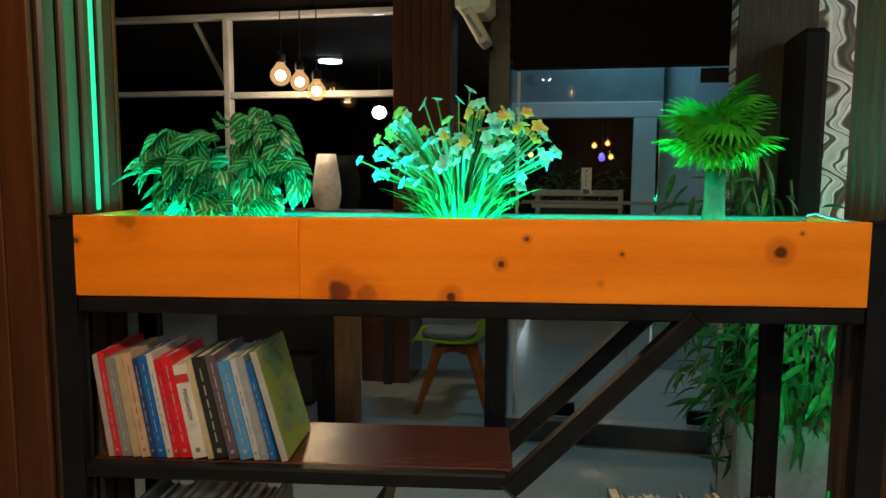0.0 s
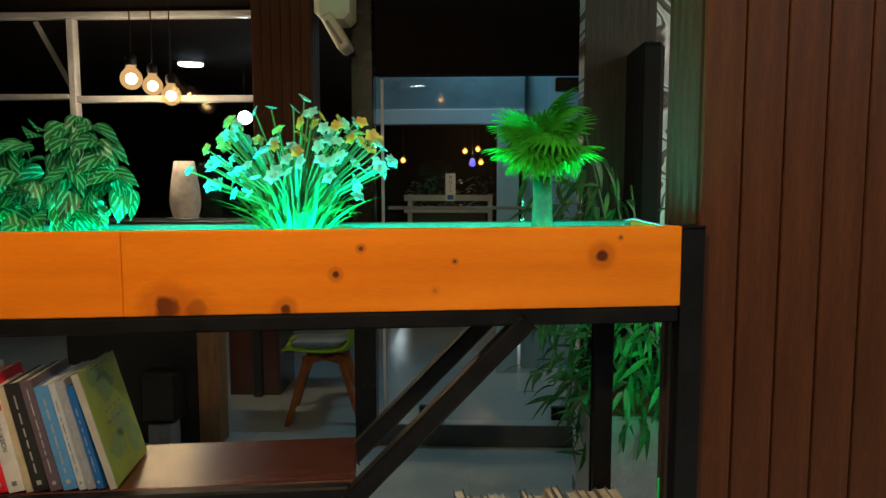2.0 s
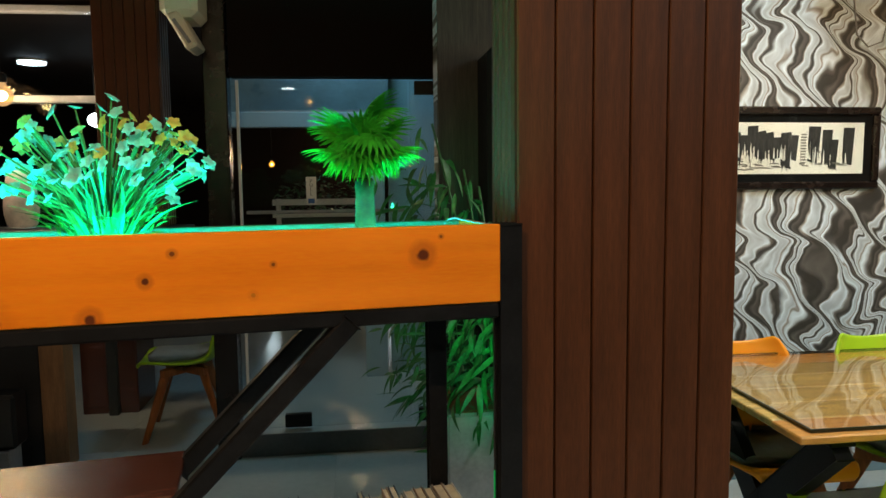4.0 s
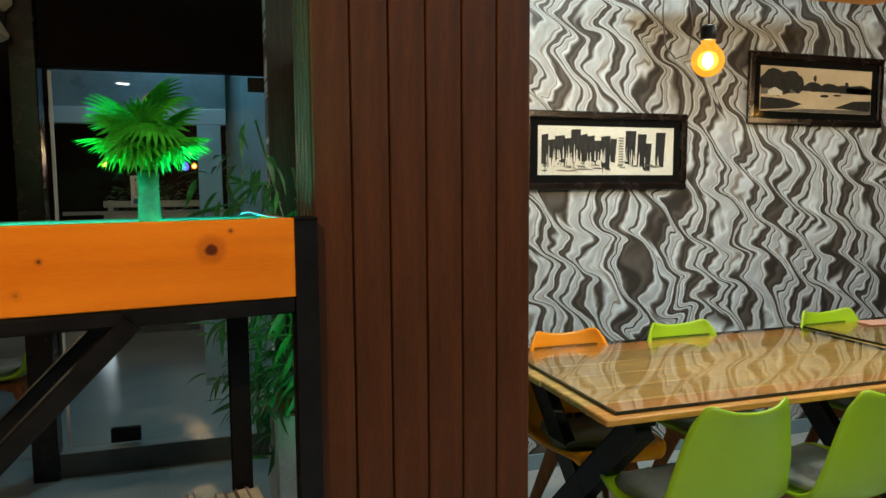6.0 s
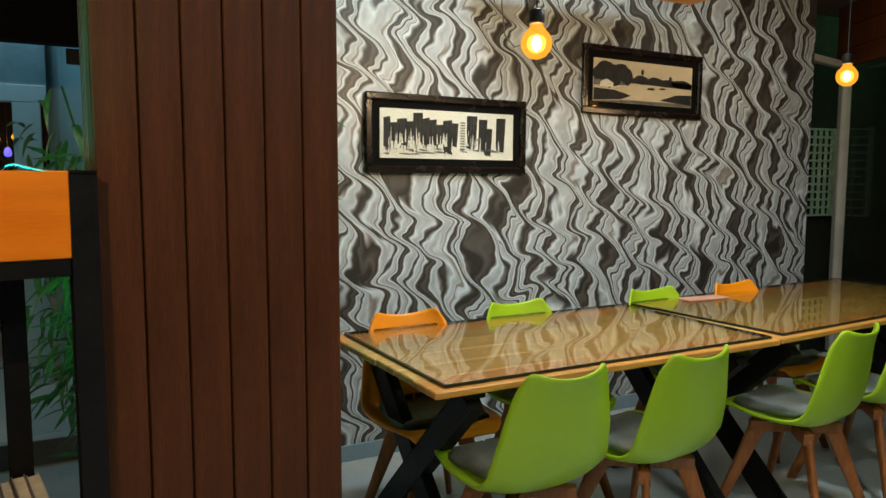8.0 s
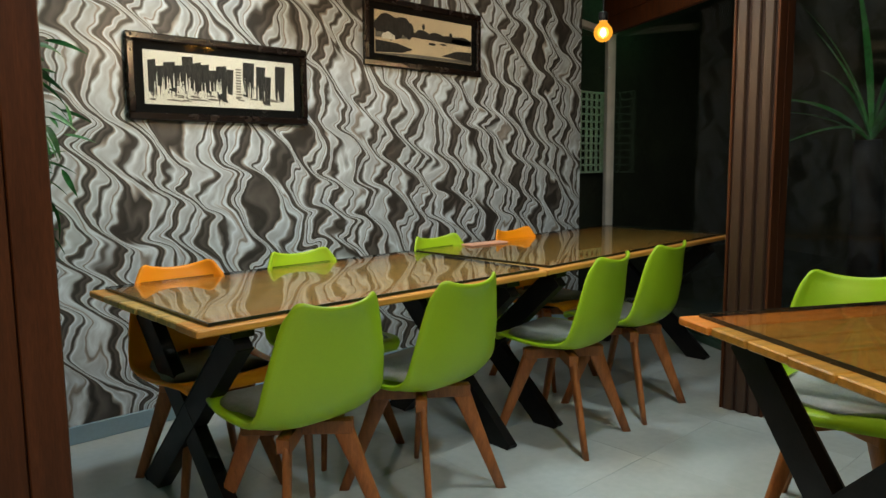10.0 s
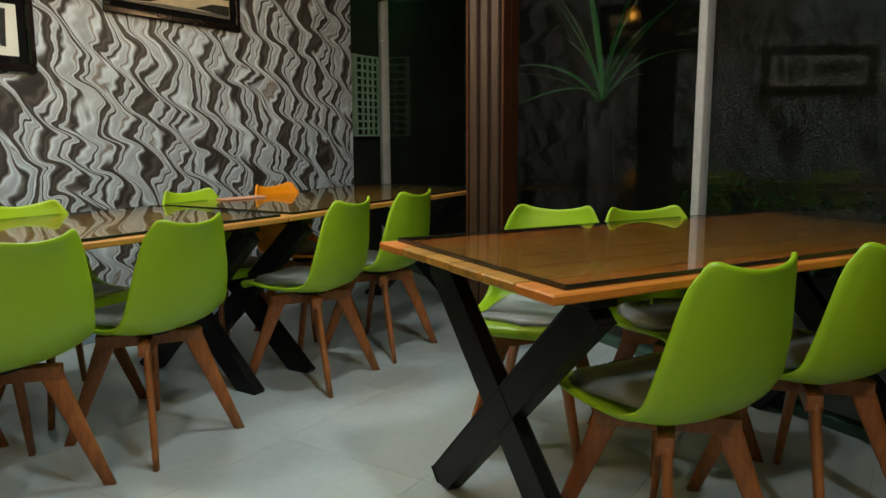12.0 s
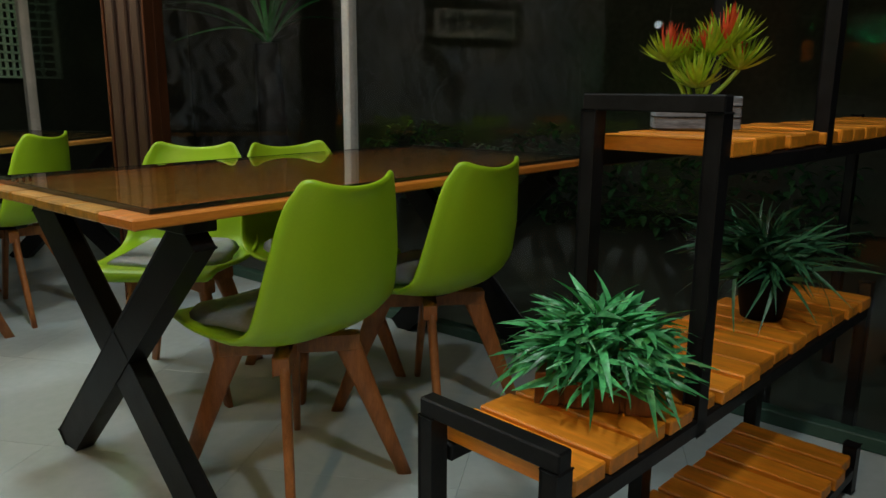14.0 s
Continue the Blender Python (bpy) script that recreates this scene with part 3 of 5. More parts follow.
def tapered_leg_bm(top, foot, r0, r1):
    top, foot = Vector(top), Vector(foot)
    out = Vector((foot.x, foot.y, 0)).normalized()
    sd = Vector((-out.y, out.x, 0))
    bm = bmesh.new()
    rings = []
    def soft(v):
        return math.copysign(abs(v) ** 0.6, v)

    for t, a, b in ((0, r0 * 1.6, r0 * 0.52), (0.12, r0 * 1.5, r0 * 0.54), (0.4, r0 * 1.2, r0 * 0.54), (0.75, r0 * 0.95, r0 * 0.5), (1, r1, r0 * 0.44)):
        p = top.lerp(foot, t)
        rings.append([bm.verts.new(p + out * a * soft(math.cos(2 * math.pi * (j + 0.5) / 10)) + sd * b * soft(math.sin(2 * math.pi * (j + 0.5) / 10))) for j in range(10)])
    for a, b in zip(rings, rings[1:]):
        for j in range(10):
            bm.faces.new((a[j], b[j], b[(j + 1) % 10], a[(j + 1) % 10]))
    bm.faces.new(rings[0]), bm.faces.new(rings[-1][::-1])
    bmesh.ops.recalc_face_normals(bm, faces=bm.faces)
    return bm


def chair(mat, label, m):
    c = thing("dining_chair", m, label, "chair", "dining chairs")
    s = new("shell", shell_mesh("shell", mat))
    s.parent = c
    part("cushion", cushion_bm(), M_CUSHION, c, "grey leatherette seat pad", True)
    for sx in (-1, 1):
        for sy in (-1, 1):
            part("leg", tapered_leg_bm((0.095 * sx, 0.09 * sy, 0.40), (0.195 * sx, 0.215 * sy, 0.0), 0.0235, 0.019), M_LEG, c, "", True)
    part("cross_frame", bar((-0.13, -0.12, 0.375), (0.13, 0.12, 0.375), 0.04, 0.045), M_LEG, c, "red-brown wooden cross frame")
    part("cross_frame", bar((-0.13, 0.12, 0.373), (0.13, -0.12, 0.373), 0.04, 0.045), M_LEG, c, "red-brown wooden cross frame")
    part("mount", lathe([(0.0, 0.395), (0.075, 0.395), (0.08, 0.412), (0.0, 0.412)], 14), M_BLACK, c)
    return c


green = chair(M_GREENSHELL, "lime green plastic shell chair with grey pad, wooden legs", pose(1.80, 2.12, 0, 0, 0, 2))
for x, y, a in ((2.315, 2.11, 6), (3.12, 2.09, 9), (3.66, 2.13, 4), (2.34, 2.72, 180), (3.17, 2.73, 180), (2.528, 0.335, -27), (3.012, 0.078, -28.5), (3.075, 0.95, 102), (3.265, 0.52, 138)):
    copy_thing(green, pose(x, y, 0, 0, 0, a))
orange = chair(M_ORANGESHELL, "orange plastic shell chair with grey pad, wooden legs", pose(1.78, 2.72, 0, 0, 0, 178))
copy_thing(orange, pose(3.74, 2.70, 0, 0, 0, 182))
copy_thing(green, pose(-0.72, 4.62, 0, 0, 0, 95))


# ---- pictures on the wall ----
def picture(x, z, tilt, label, print_mat, painter):
    """x, z: middle; a glossy dark frame round a black mat and a print under glass."""
    p = thing("framed_picture", pose(x, WALL_Y - 0.002, z, 0, tilt, 0), label, "picture", "pictures on the papered wall")
    W, H, w = 0.455, 0.19, 0.035
    for nm, r in (("top_rail", (-W, W, H - w, H)), ("bottom_rail", (-W, W, -H, -H + w)), ("left_stile", (-W, -W + w, -H + w, H - w)), ("right_stile", (W - w, W, -H + w, H - w))):
        part(nm, box(r[0], r[1], -0.028, 0, r[2], r[3], 0.006), M_FRAME, p)
    part("mat", box(-W + w, W - w, -0.010, -0.002, -H + w, H - w), M_MAT_BLACK, p, "black mat board")
    pr = part("print", box(-0.378, 0.378, -0.013, -0.0102, -0.118, 0.118), print_mat, p, "black ink print on cream paper")
    painter(pr)
    part("picture_glass", box(-W + w, W - w, -0.0205, -0.019, -H + w, H - w), M_GLASS, p).visible_shadow = False


def ink(parent, mat, quads, name="ink_shape"):
    bm = bmesh.new()
    for k, q in enumerate(quads):
        bm.faces.new([bm.verts.new((x, -0.0142 - 0.0002 * (k % 5), z)) for x, z in q])
    bmesh.ops.recalc_face_normals(bm, faces=bm.faces)
    ob = part(name, bm, mat, parent)
    tagged(ob, kind="stuff")
    return ob


def paint_city(pr):
    r = random.Random(3)
    q, g = [], []
    x = -0.36
    while x < 0.0:
        w, top = r.uniform(0.03, 0.055), r.uniform(0.05, 0.105)
        bot = r.uniform(-0.09, -0.02)
        q.append([(x, bot), (x + w, bot + r.uniform(-0.03, 0.02)), (x + w, top), (x, top - r.uniform(0, 0.01))])
        for _ in range(5):
            a = x + r.uniform(0, w)
            q.append([(a, bot - r.uniform(0, 0.05)), (a + r.uniform(0.003, 0.008), bot), (a + 0.006, bot + 0.04), (a, bot + 0.04)])
        x += w * 0.85
    for a, b, t, bt in ((0.095, 0.16, 0.1, -0.06), (0.165, 0.22, 0.085, -0.07), (0.20, 0.25, 0.04, -0.09), (0.27, 0.33, 0.095, -0.07), (0.01, 0.05, 0.06, -0.05)):
        q.append([(a, bt), (b - 0.01, bt - 0.01), (b, t), (a + 0.004, t)])
    for k in range(11):
        z = -0.07 + 0.013 * k
        g.append([(0.06, z), (0.088, z), (0.088, z + 0.007), (0.06, z + 0.007)])
    for _ in range(26):
        a, z = r.uniform(-0.36, 0.3), r.uniform(-0.1, -0.07)
        g.append([(a, z), (a + r.uniform(0.02, 0.07), z - 0.003), (a + 0.03, z + 0.006), (a, z + 0.004)])
    ink(pr, M_BRUSH, q), ink(pr, M_INK_GREY, g)
    w = []
    for _ in range(46):
        a, z = r.uniform(-0.34, 0.3), r.uniform(-0.09, -0.04)
        w.append([(a, z), (a + r.uniform(0.004, 0.012), z), (a + 0.005, z + r.uniform(0.03, 0.09)), (a + 0.002, z + 0.05)])
    ink(pr, M_PRINT, w, "bare_streak").location.y = -0.0015
    b = []
    for _ in range(60):
        a, z = r.choice([r.uniform(-0.3, -0.1), r.uniform(0.1, 0.25)]), r.uniform(-0.08, 0.0)
        b.append([(a, z), (a + r.uniform(0.004, 0.012), z + 0.002), (a + 0.006, z + r.uniform(0.004, 0.01))])
    ink(pr, M_INK, b, "ink_speck").location.y = -0.003


def paint_river(pr):
    r = random.Random(5)
    q, g = [], []

    def blob(cx, cz, rx, rz, n=14):
        return [(cx + rx * math.cos(2 * math.pi * k / n) * r.uniform(0.8, 1.1), cz + rz * math.sin(2 * math.pi * k / n) * r.uniform(0.8, 1.1)) for k in range(n)]

    for cx, cz, rx, rz in ((-0.34, 0.03, 0.05, 0.05), (-0.29, 0.055, 0.07, 0.05), (-0.24, 0.03, 0.08, 0.06), (-0.19, 0.05, 0.07, 0.055), (-0.14, 0.03, 0.045, 0.05), (-0.03, 0.018, 0.06, 0.026), (0.08, 0.016, 0.07, 0.024), (0.18, 0.014, 0.07, 0.024), (0.29, 0.012, 0.09, 0.026), (-0.02, 0.062, 0.012, 0.018), (0.2, 0.042, 0.014, 0.012), (0.05, -0.028, 0.035, 0.008), (0.14, -0.022, 0.03, 0.006)):
        q.append(blob(cx, cz, rx, rz))
    q.append([(-0.12, -0.004), (0.375, -0.012), (0.375, 0.022), (-0.12, 0.024)])
    q.append([(-0.375, -0.112), (-0.18, -0.10), (-0.10, -0.075), (-0.22, -0.05), (-0.375, -0.045)])
    q.append([(0.12, -0.09), (0.375, -0.105), (0.375, -0.045), (0.25, -0.05)])
    q.append([(-0.27, -0.04), (-0.255, -0.04), (-0.25, 0.03), (-0.262, 0.03)])
    g.append([(-0.375, -0.117), (0.375, -0.117), (0.375, -0.098), (-0.1, -0.10)])
    g.append([(-0.375, -0.03), (-0.12, -0.018), (-0.12, 0.0), (-0.375, 0.002)])
    house = ink(pr, M_PRINT, [[(-0.33, -0.035), (-0.235, -0.035), (-0.235, -0.012), (-0.285, 0.008), (-0.33, -0.010)]], "bare_house")
    house.location.y = -0.0015
    ink(pr, M_BRUSH, q), ink(pr, M_INK_GREY, g)


picture(2.273, 1.58, 0.3, "dark framed black ink city print on cream paper", M_PRINT, paint_city)
picture(3.557, 1.912, 0.6, "dark framed sepia river landscape print with trees", M_PRINT2, paint_river)


# ---- pendant bulbs ----
def pendant(x, y, z, r, watts, label="amber glass globe bulb on a black cord", hot=False):
    """z: middle of the globe."""
    p = thing("pendant_lamp", pose(x, y, z), label, "pendant lamp", "pendant bulbs")
    part("globe", lathe([(0.0, -r)] + [(r * math.sin(a), -r * math.cos(a)) for a in (0.35, 0.7, 1.05, 1.4, 1.75, 2.1, 2.45)] + [(r * 0.42, r * 1.05), (r * 0.4, r * 1.25)], 20), M_BULBPALE if hot else M_BULBGLASS, p, "glowing amber glass", True).visible_shadow = False
    part("filament", lathe([(0, -r * 0.55), (r * 0.3, -r * 0.3), (r * 0.36, 0.0), (r * 0.22, r * 0.4), (0, r * 0.5)], 12), M_BULBCORE, p, "bright filament", True).visible_shadow = False
    # added emissive ball that paints the halo round the filament
    q = 0.5 if hot else 0.62
    part("glow_halo", lathe([(0.0, -r * q)] + [(r * q * math.sin(a), -r * q * math.cos(a)) for a in (0.4, 0.8, 1.2, 1.6, 2.0, 2.4)] + [(0, r * q)], 16), M_BULBHOT if hot else M_BULBHALO, p, "", True).visible_shadow = False
    part("socket", lathe([(0, r * 1.2), (r * 0.46, r * 1.2), (r * 0.5, r * 1.3), (r * 0.5, r * 2.0), (r * 0.3, r * 2.15), (0, r * 2.15)], 14), M_BLACK, p, "black socket", True)
    part("cord", sweep([(0, 0, r * 2.1), (0.002, 0, (CEIL - z) * 0.6), (0, 0, CEIL - z)], 0.0035), M_BLACK, p)
    if watts:
        lamp("pendant_glow", "POINT", pose(x, y, z - r * 0.2), watts, WARM, r * 0.3)


pendant(2.109, 2.500, 1.863, 0.0585, 14.0)
pendant(3.97, 2.506, 1.869, 0.05, 5.0)
pendant(-1.56, 3.98, 1.955, 0.055, 1.8, hot=True)
pendant(-1.46, 4.0, 1.922, 0.05, 1.8, hot=True)
pendant(-1.366, 4.0, 1.872, 0.05, 1.8, hot=True)
pendant(-0.15, 0.32, 2.25, 0.055, 42.0)
pendant(3.02, 1.45, 2.06, 0.05, 2.0)
pendant(3.12, 1.52, 2.05, 0.05, 2.0)
board = thing("hanging_board", pose(3.1, 2.95, 2.335), "orange wooden board hung under the ceiling", "ceiling board")
part("panel", box(-0.75, 0.55, -0.22, 0.28, -0.018, 0.018, 0.004), M_TABLE_EDGE, board)
for x in (-0.6, 0.45):
    part("hanger", sweep([(x, 0, 0.018), (x, 0, CEIL - 2.335)], 0.005), M_BLACK, board)
cab = thing("hanging_cable", pose(2.68, WALL_Y - 0.006, 2.0), "loop of grey cable hung on the wall", "cable")
part("loop", sweep([(-0.09, 0, 0.5), (-0.1, 0, 0.25), (-0.08, 0, 0.1), (-0.02, 0, 0.045), (0.05, 0, 0.07), (0.08, 0, 0.2), (0.05, 0, 0.35), (-0.05, 0, 0.5)], 0.004, 6), M_GREY_PLASTIC, cab, smooth=True)
nap = part("folded_cloth", box(-0.13, 0.13, -0.045, 0.045, 0, 0.008, 0.003), M_RUG, None, m=pose(3.42, 2.85, 0.757, 0, 0, -4))
tagged(nap, "folded pink cloth lying on the glass top", "cloth")

# ---- stepped plant rack by the window ----
RK = pose(1.985, -0.135, 0, 0, 0, -34)
rack = thing("plant_rack", RK, "stepped black steel rack with orange wooden slats", "plant rack")
RW = 0.285
T = 0.032


def rack_bar(p, q):
    part("steel_bar", bar(p, q, T, T, (0, 0, 1), 0.003), M_BLACK, rack)


def rack_tier(x0, x1, z, n, side=0.0):
    """A tier of cross slats between two long bars; z: top of the slats."""
    for y in (-0.016 + side, -RW + 0.016 + side):
        rack_bar((x0, y, z - 0.05), (x1, y, z - 0.05))
    w = (x1 - x0) / n
    for k in range(n):
        part("slat", box(x0 + w * k + 0.006, x0 + w * (k + 1) - 0.006, side - RW + rnd.uniform(-0.006, 0.012), side - rnd.uniform(-0.004, 0.012), z - 0.033, z - rnd.uniform(0, 0.006), 0.003), M_SLAT, rack)


rack_tier(0.03, 1.47, 0.446, 15)
rack_tier(0.45, 2.1, 0.925, 17)
rack_tier(0.56, 1.14, 0.11, 7, -0.095)
for x, z0, z in ((0.0, 0.0, 0.505), (0.437, 0.38, 1.0), (0.97, 0.88, 1.5)):
    for y in (-0.016, -RW + 0.016):
        rack_bar((x, y, z0), (x, y, z - T))
    rack_bar((x, 0.0, z - T / 2), (x, -RW, z - T / 2))
for y in (-0.016, -RW + 0.016):
    rack_bar((1.49, y, 0.0), (1.49, y, 0.48))
    rack_bar((2.12, y, 0.0), (2.12, y, 0.93))
rack_bar((1.16, -0.11, 0.0), (1.16, -0.11, 0.41))
rack_bar((1.16, -0.364, 0.0), (1.16, -0.364, 0.13))
rack_bar((0.545, -0.11, 0.0), (0.545, -0.11, 0.41))
rack_bar((0.545, -0.364, 0.0), (0.545, -0.364, 0.13))


# ---- plants ----
def grass_plant(name, m, label, pot, n, length, spread, mat, seed, up=0.9, width=0.018):
    """A tuft of pointed blades in a pot; the pot's rim is at the origin."""
    r = random.Random(seed)
    p = thing(name, m, label, "potted plant")
    pot(p)
    meshes = [to_mesh("blade", leaf_bm(length * k, width * w, 5, b, 0.3, 1.6), mat, True) for k, w, b in ((1, 1, 0.45), (0.8, 1.25, 0.7), (0.65, 1.1, 0.25), (0.9, 1.0, 0.95))]
    for k in range(n):
        a, q = r.uniform(0, 360), r.random() ** 0.6
        h = r.uniform(-0.01, 0.11) * (1 - 0.4 * q)
        o = (spread * q * math.cos(radians(a)), spread * q * math.sin(radians(a)), h)
        piece("blade", r.choice(meshes), p, aim(o, a + r.uniform(-65, 65), 80 * up * (1 - q * 0.75) + r.uniform(-28, 26), r.uniform(-75, 75), r.uniform(0.7, 1.12)))
    return p


def wood_pot(p):
    part("pot", box(-0.105, 0.105, -0.075, 0.075, -0.057, 0.0, 0.004), M_POT_WOOD, p, "brown wooden box pot")
    for k in range(4):
        part("rib", box(-0.104 + 0.0535 * k, -0.058 + 0.0535 * k, -0.081, -0.0755, -0.057, 0.004, 0.002), M_POT_WOOD, p)


def black_pot(p):
    part("pot", lathe([(0, -0.11), (0.05, -0.11), (0.065, -0.02), (0.07, 0), (0.062, 0), (0.055, -0.015), (0, -0.015)], 22), M_POT_DARK, p, "black plastic pot", True)


grass_plant("grass_plant", RK @ pose(0.325, -0.125, 0.503, 0, 0, -62), "bushy green artificial grass in a brown wooden pot", wood_pot, 520, 0.098, 0.112, M_BLADE, 4, 0.82, 0.0145)
grass_plant("spiky_plant", RK @ pose(1.05, -0.145, 0.556), "dark green spiky grass in a black round pot", black_pot, 230, 0.185, 0.06, M_SPIKY, 9, 0.82, 0.013)


def succulent(m):
    r = random.Random(2)
    p = thing("succulent", m, "red-tipped yellow-green succulents in grey box", "potted plant")
    part("box", box(-0.088, 0.088, -0.05, 0.05, 0, 0.07, 0.003), M_STONEBOX, p, "grey washed wooden box")
    for z in (0.026, 0.05):
        part("groove", box(-0.0895, 0.0895, -0.0515, 0.0515, z - 0.001, z + 0.001), M_POT_DARK, p)
    meshes = {mt: to_mesh("spike", leaf_bm(0.09, 0.0115, 4, -0.3, 0.5, 1.6), mt, True) for mt in (M_SUCC, M_SUCC_RED)}
    for cx, cy, cz, s, red in ((-0.062, 0.0, 0.14, 0.85, 0.6), (0.055, 0.0, 0.165, 1.0, 0.3), (0.0, -0.015, 0.085, 0.9, 0.0), (-0.025, 0.025, 0.13, 0.85, 0.5), (0.085, 0.01, 0.125, 0.9, 0.1), (0.02, -0.01, 0.15, 0.8, 0.35)):
        part("stalk", sweep([(cx * 0.2, cy * 0.2, 0.05), (cx * 0.7, cy * 0.7, cz - 0.03), (cx, cy, cz)], 0.005), M_SUCC, p)
        for k in range(85):
            a, el = r.uniform(0, 360), r.uniform(5, 88)
            piece("spike", meshes[M_SUCC_RED if (el > 48 and r.random() < red * 1.7) else M_SUCC], p, aim((cx, cy, cz), a, el, 0, s * r.uniform(0.75, 1.05)))
    return p


succulent(pose(2.548, -0.610, 0.926, 0, 0, -90))


# ---- book rack with the planter ----
MR = pose(-0.81, 1.382, 0, 0, 0, 7.9)
PL = 1.352
rackb = thing("book_rack", MR, "black steel tube book rack with dark red shelf", "book rack")


def tube(p, q, w=0.03, name="steel_tube"):
    return part(name, bar(p, q, w, w, (0, 0, 1), 0.004), M_BLACK, rackb)


D = 0.22
for x in (-0.018, PL + 0.02):
    tube((x, 0.016, 0), (x, 0.016, 1.375), 0.034)
for x in (0.03, PL - 0.068):
    tube((x, D, 0), (x, D, 1.2))
for y in (0.016, D):
    tube((0, y, 1.22), (PL, y, 1.22), 0.028)
    tube((0.0, y, 0.9145 if y < 0.1 else 0.8985), (0.765, y, 0.9145 if y < 0.1 else 0.8985), 0.028)
    tube((0.765, y, 0.8985), (1.08, y, 1.215), 0.034, "brace")
    tube((0, y, 0.63), (PL, y, 0.63), 0.028)
for x in (0.0, PL):
    tube((x, 0.016, 1.22), (x, D, 1.22), 0.027)
part("shelf_board", box(0.0, 0.775, 0.0305, D + 0.03, 0.9133, 0.928, 0.003), M_SHELF, rackb, "glossy dark red shelf board")
part("shelf_board", box(0.0, PL, 0.004, D + 0.03, 0.6445, 0.659, 0.003), M_SHELF, rackb, "dark red lower shelf board")

planter = thing("planter_box", MR @ pose(0, 0, 1.236), "orange varnished pine planter box with dark knots", "planter")
part("front_board", box(0.0, 0.3998, 0, 0.018, 0, 0.142, 0.002), M_PINE_SHORT, planter, "short orange pine board")
part("front_board", box(0.0, PL - 0.4002, 0, 0.018, 0, 0.142, 0.002), M_PINE, planter, "long knotty orange pine board", m=pose(0.4002, 0, 0))
part("back_board", box(0, PL, D - 0.002, D + 0.016, 0, 0.138, 0.002), M_PLANTER_GREENLIT, planter, "back board tinted green for the strip light")
part("end_board", box(0, 0.016, 0.0185, D - 0.0025, 0, 0.14, 0.002), M_PINE_SHORT, planter)
part("end_board", box(PL - 0.016, PL, 0.0185, D - 0.0025, 0, 0.14, 0.002), M_PINE_SHORT, planter)
part("lining", box(0.0165, PL - 0.0165, 0.0185, D - 0.0025, 0.012, 0.05), M_PLANTER_GREENLIT, planter, "lining under the plants, tinted green for the strip light")
part("light_strip", box(0.03, PL - 0.03, 0.0187, 0.026, 0.0505, 0.058), M_LED, planter, "green light strip")
part("light_strip", box(0.01, PL - 0.01, 0.03, 0.036, -0.0022, -0.0002), M_LED_LOW, planter, "green light strip")
lamp("planter_strip_lamp", "AREA", MR @ pose(PL / 2, 0.024, 1.236 + 0.061, 180 - 24, 0, 0), 11.5, CYAN, PL - 0.08, 0.02, 150)
cable = part("thin_cable", sweep([(1.262, 0.06, 1.288), (1.263, 0.058, 1.377), (1.27, 0.055, 1.386), (1.282, 0.05, 1.389), (1.297, 0.045, 1.384), (1.32, 0.035, 1.379), (1.345, 0.03, 1.376)], 0.0017, 8), M_GREY_PLASTIC, None, "", True, MR)
tagged(cable, "thin pale grey cable coming out of the planter", "cable")

# green strip on the pillar beside the planter
led = thing("led_strip", pose(-0.8525, 1.512, 0.0), "glowing green vertical light strip on the pillar", "light strip")
part("tube", box(-0.004, 0.003, -0.006, 0.006, 1.38, CEIL - 0.01, 0.002), M_LED, led)
lamp("led_strip_lamp", "AREA", pose(-0.835, 1.525, 1.95, 0, -90, 0), 1.3, GREEN, 1.1, 0.02)
lamp("led_strip_lamp", "AREA", pose(-0.80, 1.50, 1.95, 0, 90, 0), 0.45, GREEN, 1.1, 0.02)
led = thing("led_strip", pose(0.5655, 1.80, 0.0), "glowing green vertical light strip low on the pillar", "light strip")
part("tube", box(-0.006, 0.002, -0.004, 0.004, 0.5, 0.82, 0.0015), M_LED_LOW, led)
lamp("led_strip_lamp", "AREA", look((0.60, 1.87, 1.02), (0.80, 2.9, 1.02)), 0.9, GREEN, 0.02, 0.5, 50)


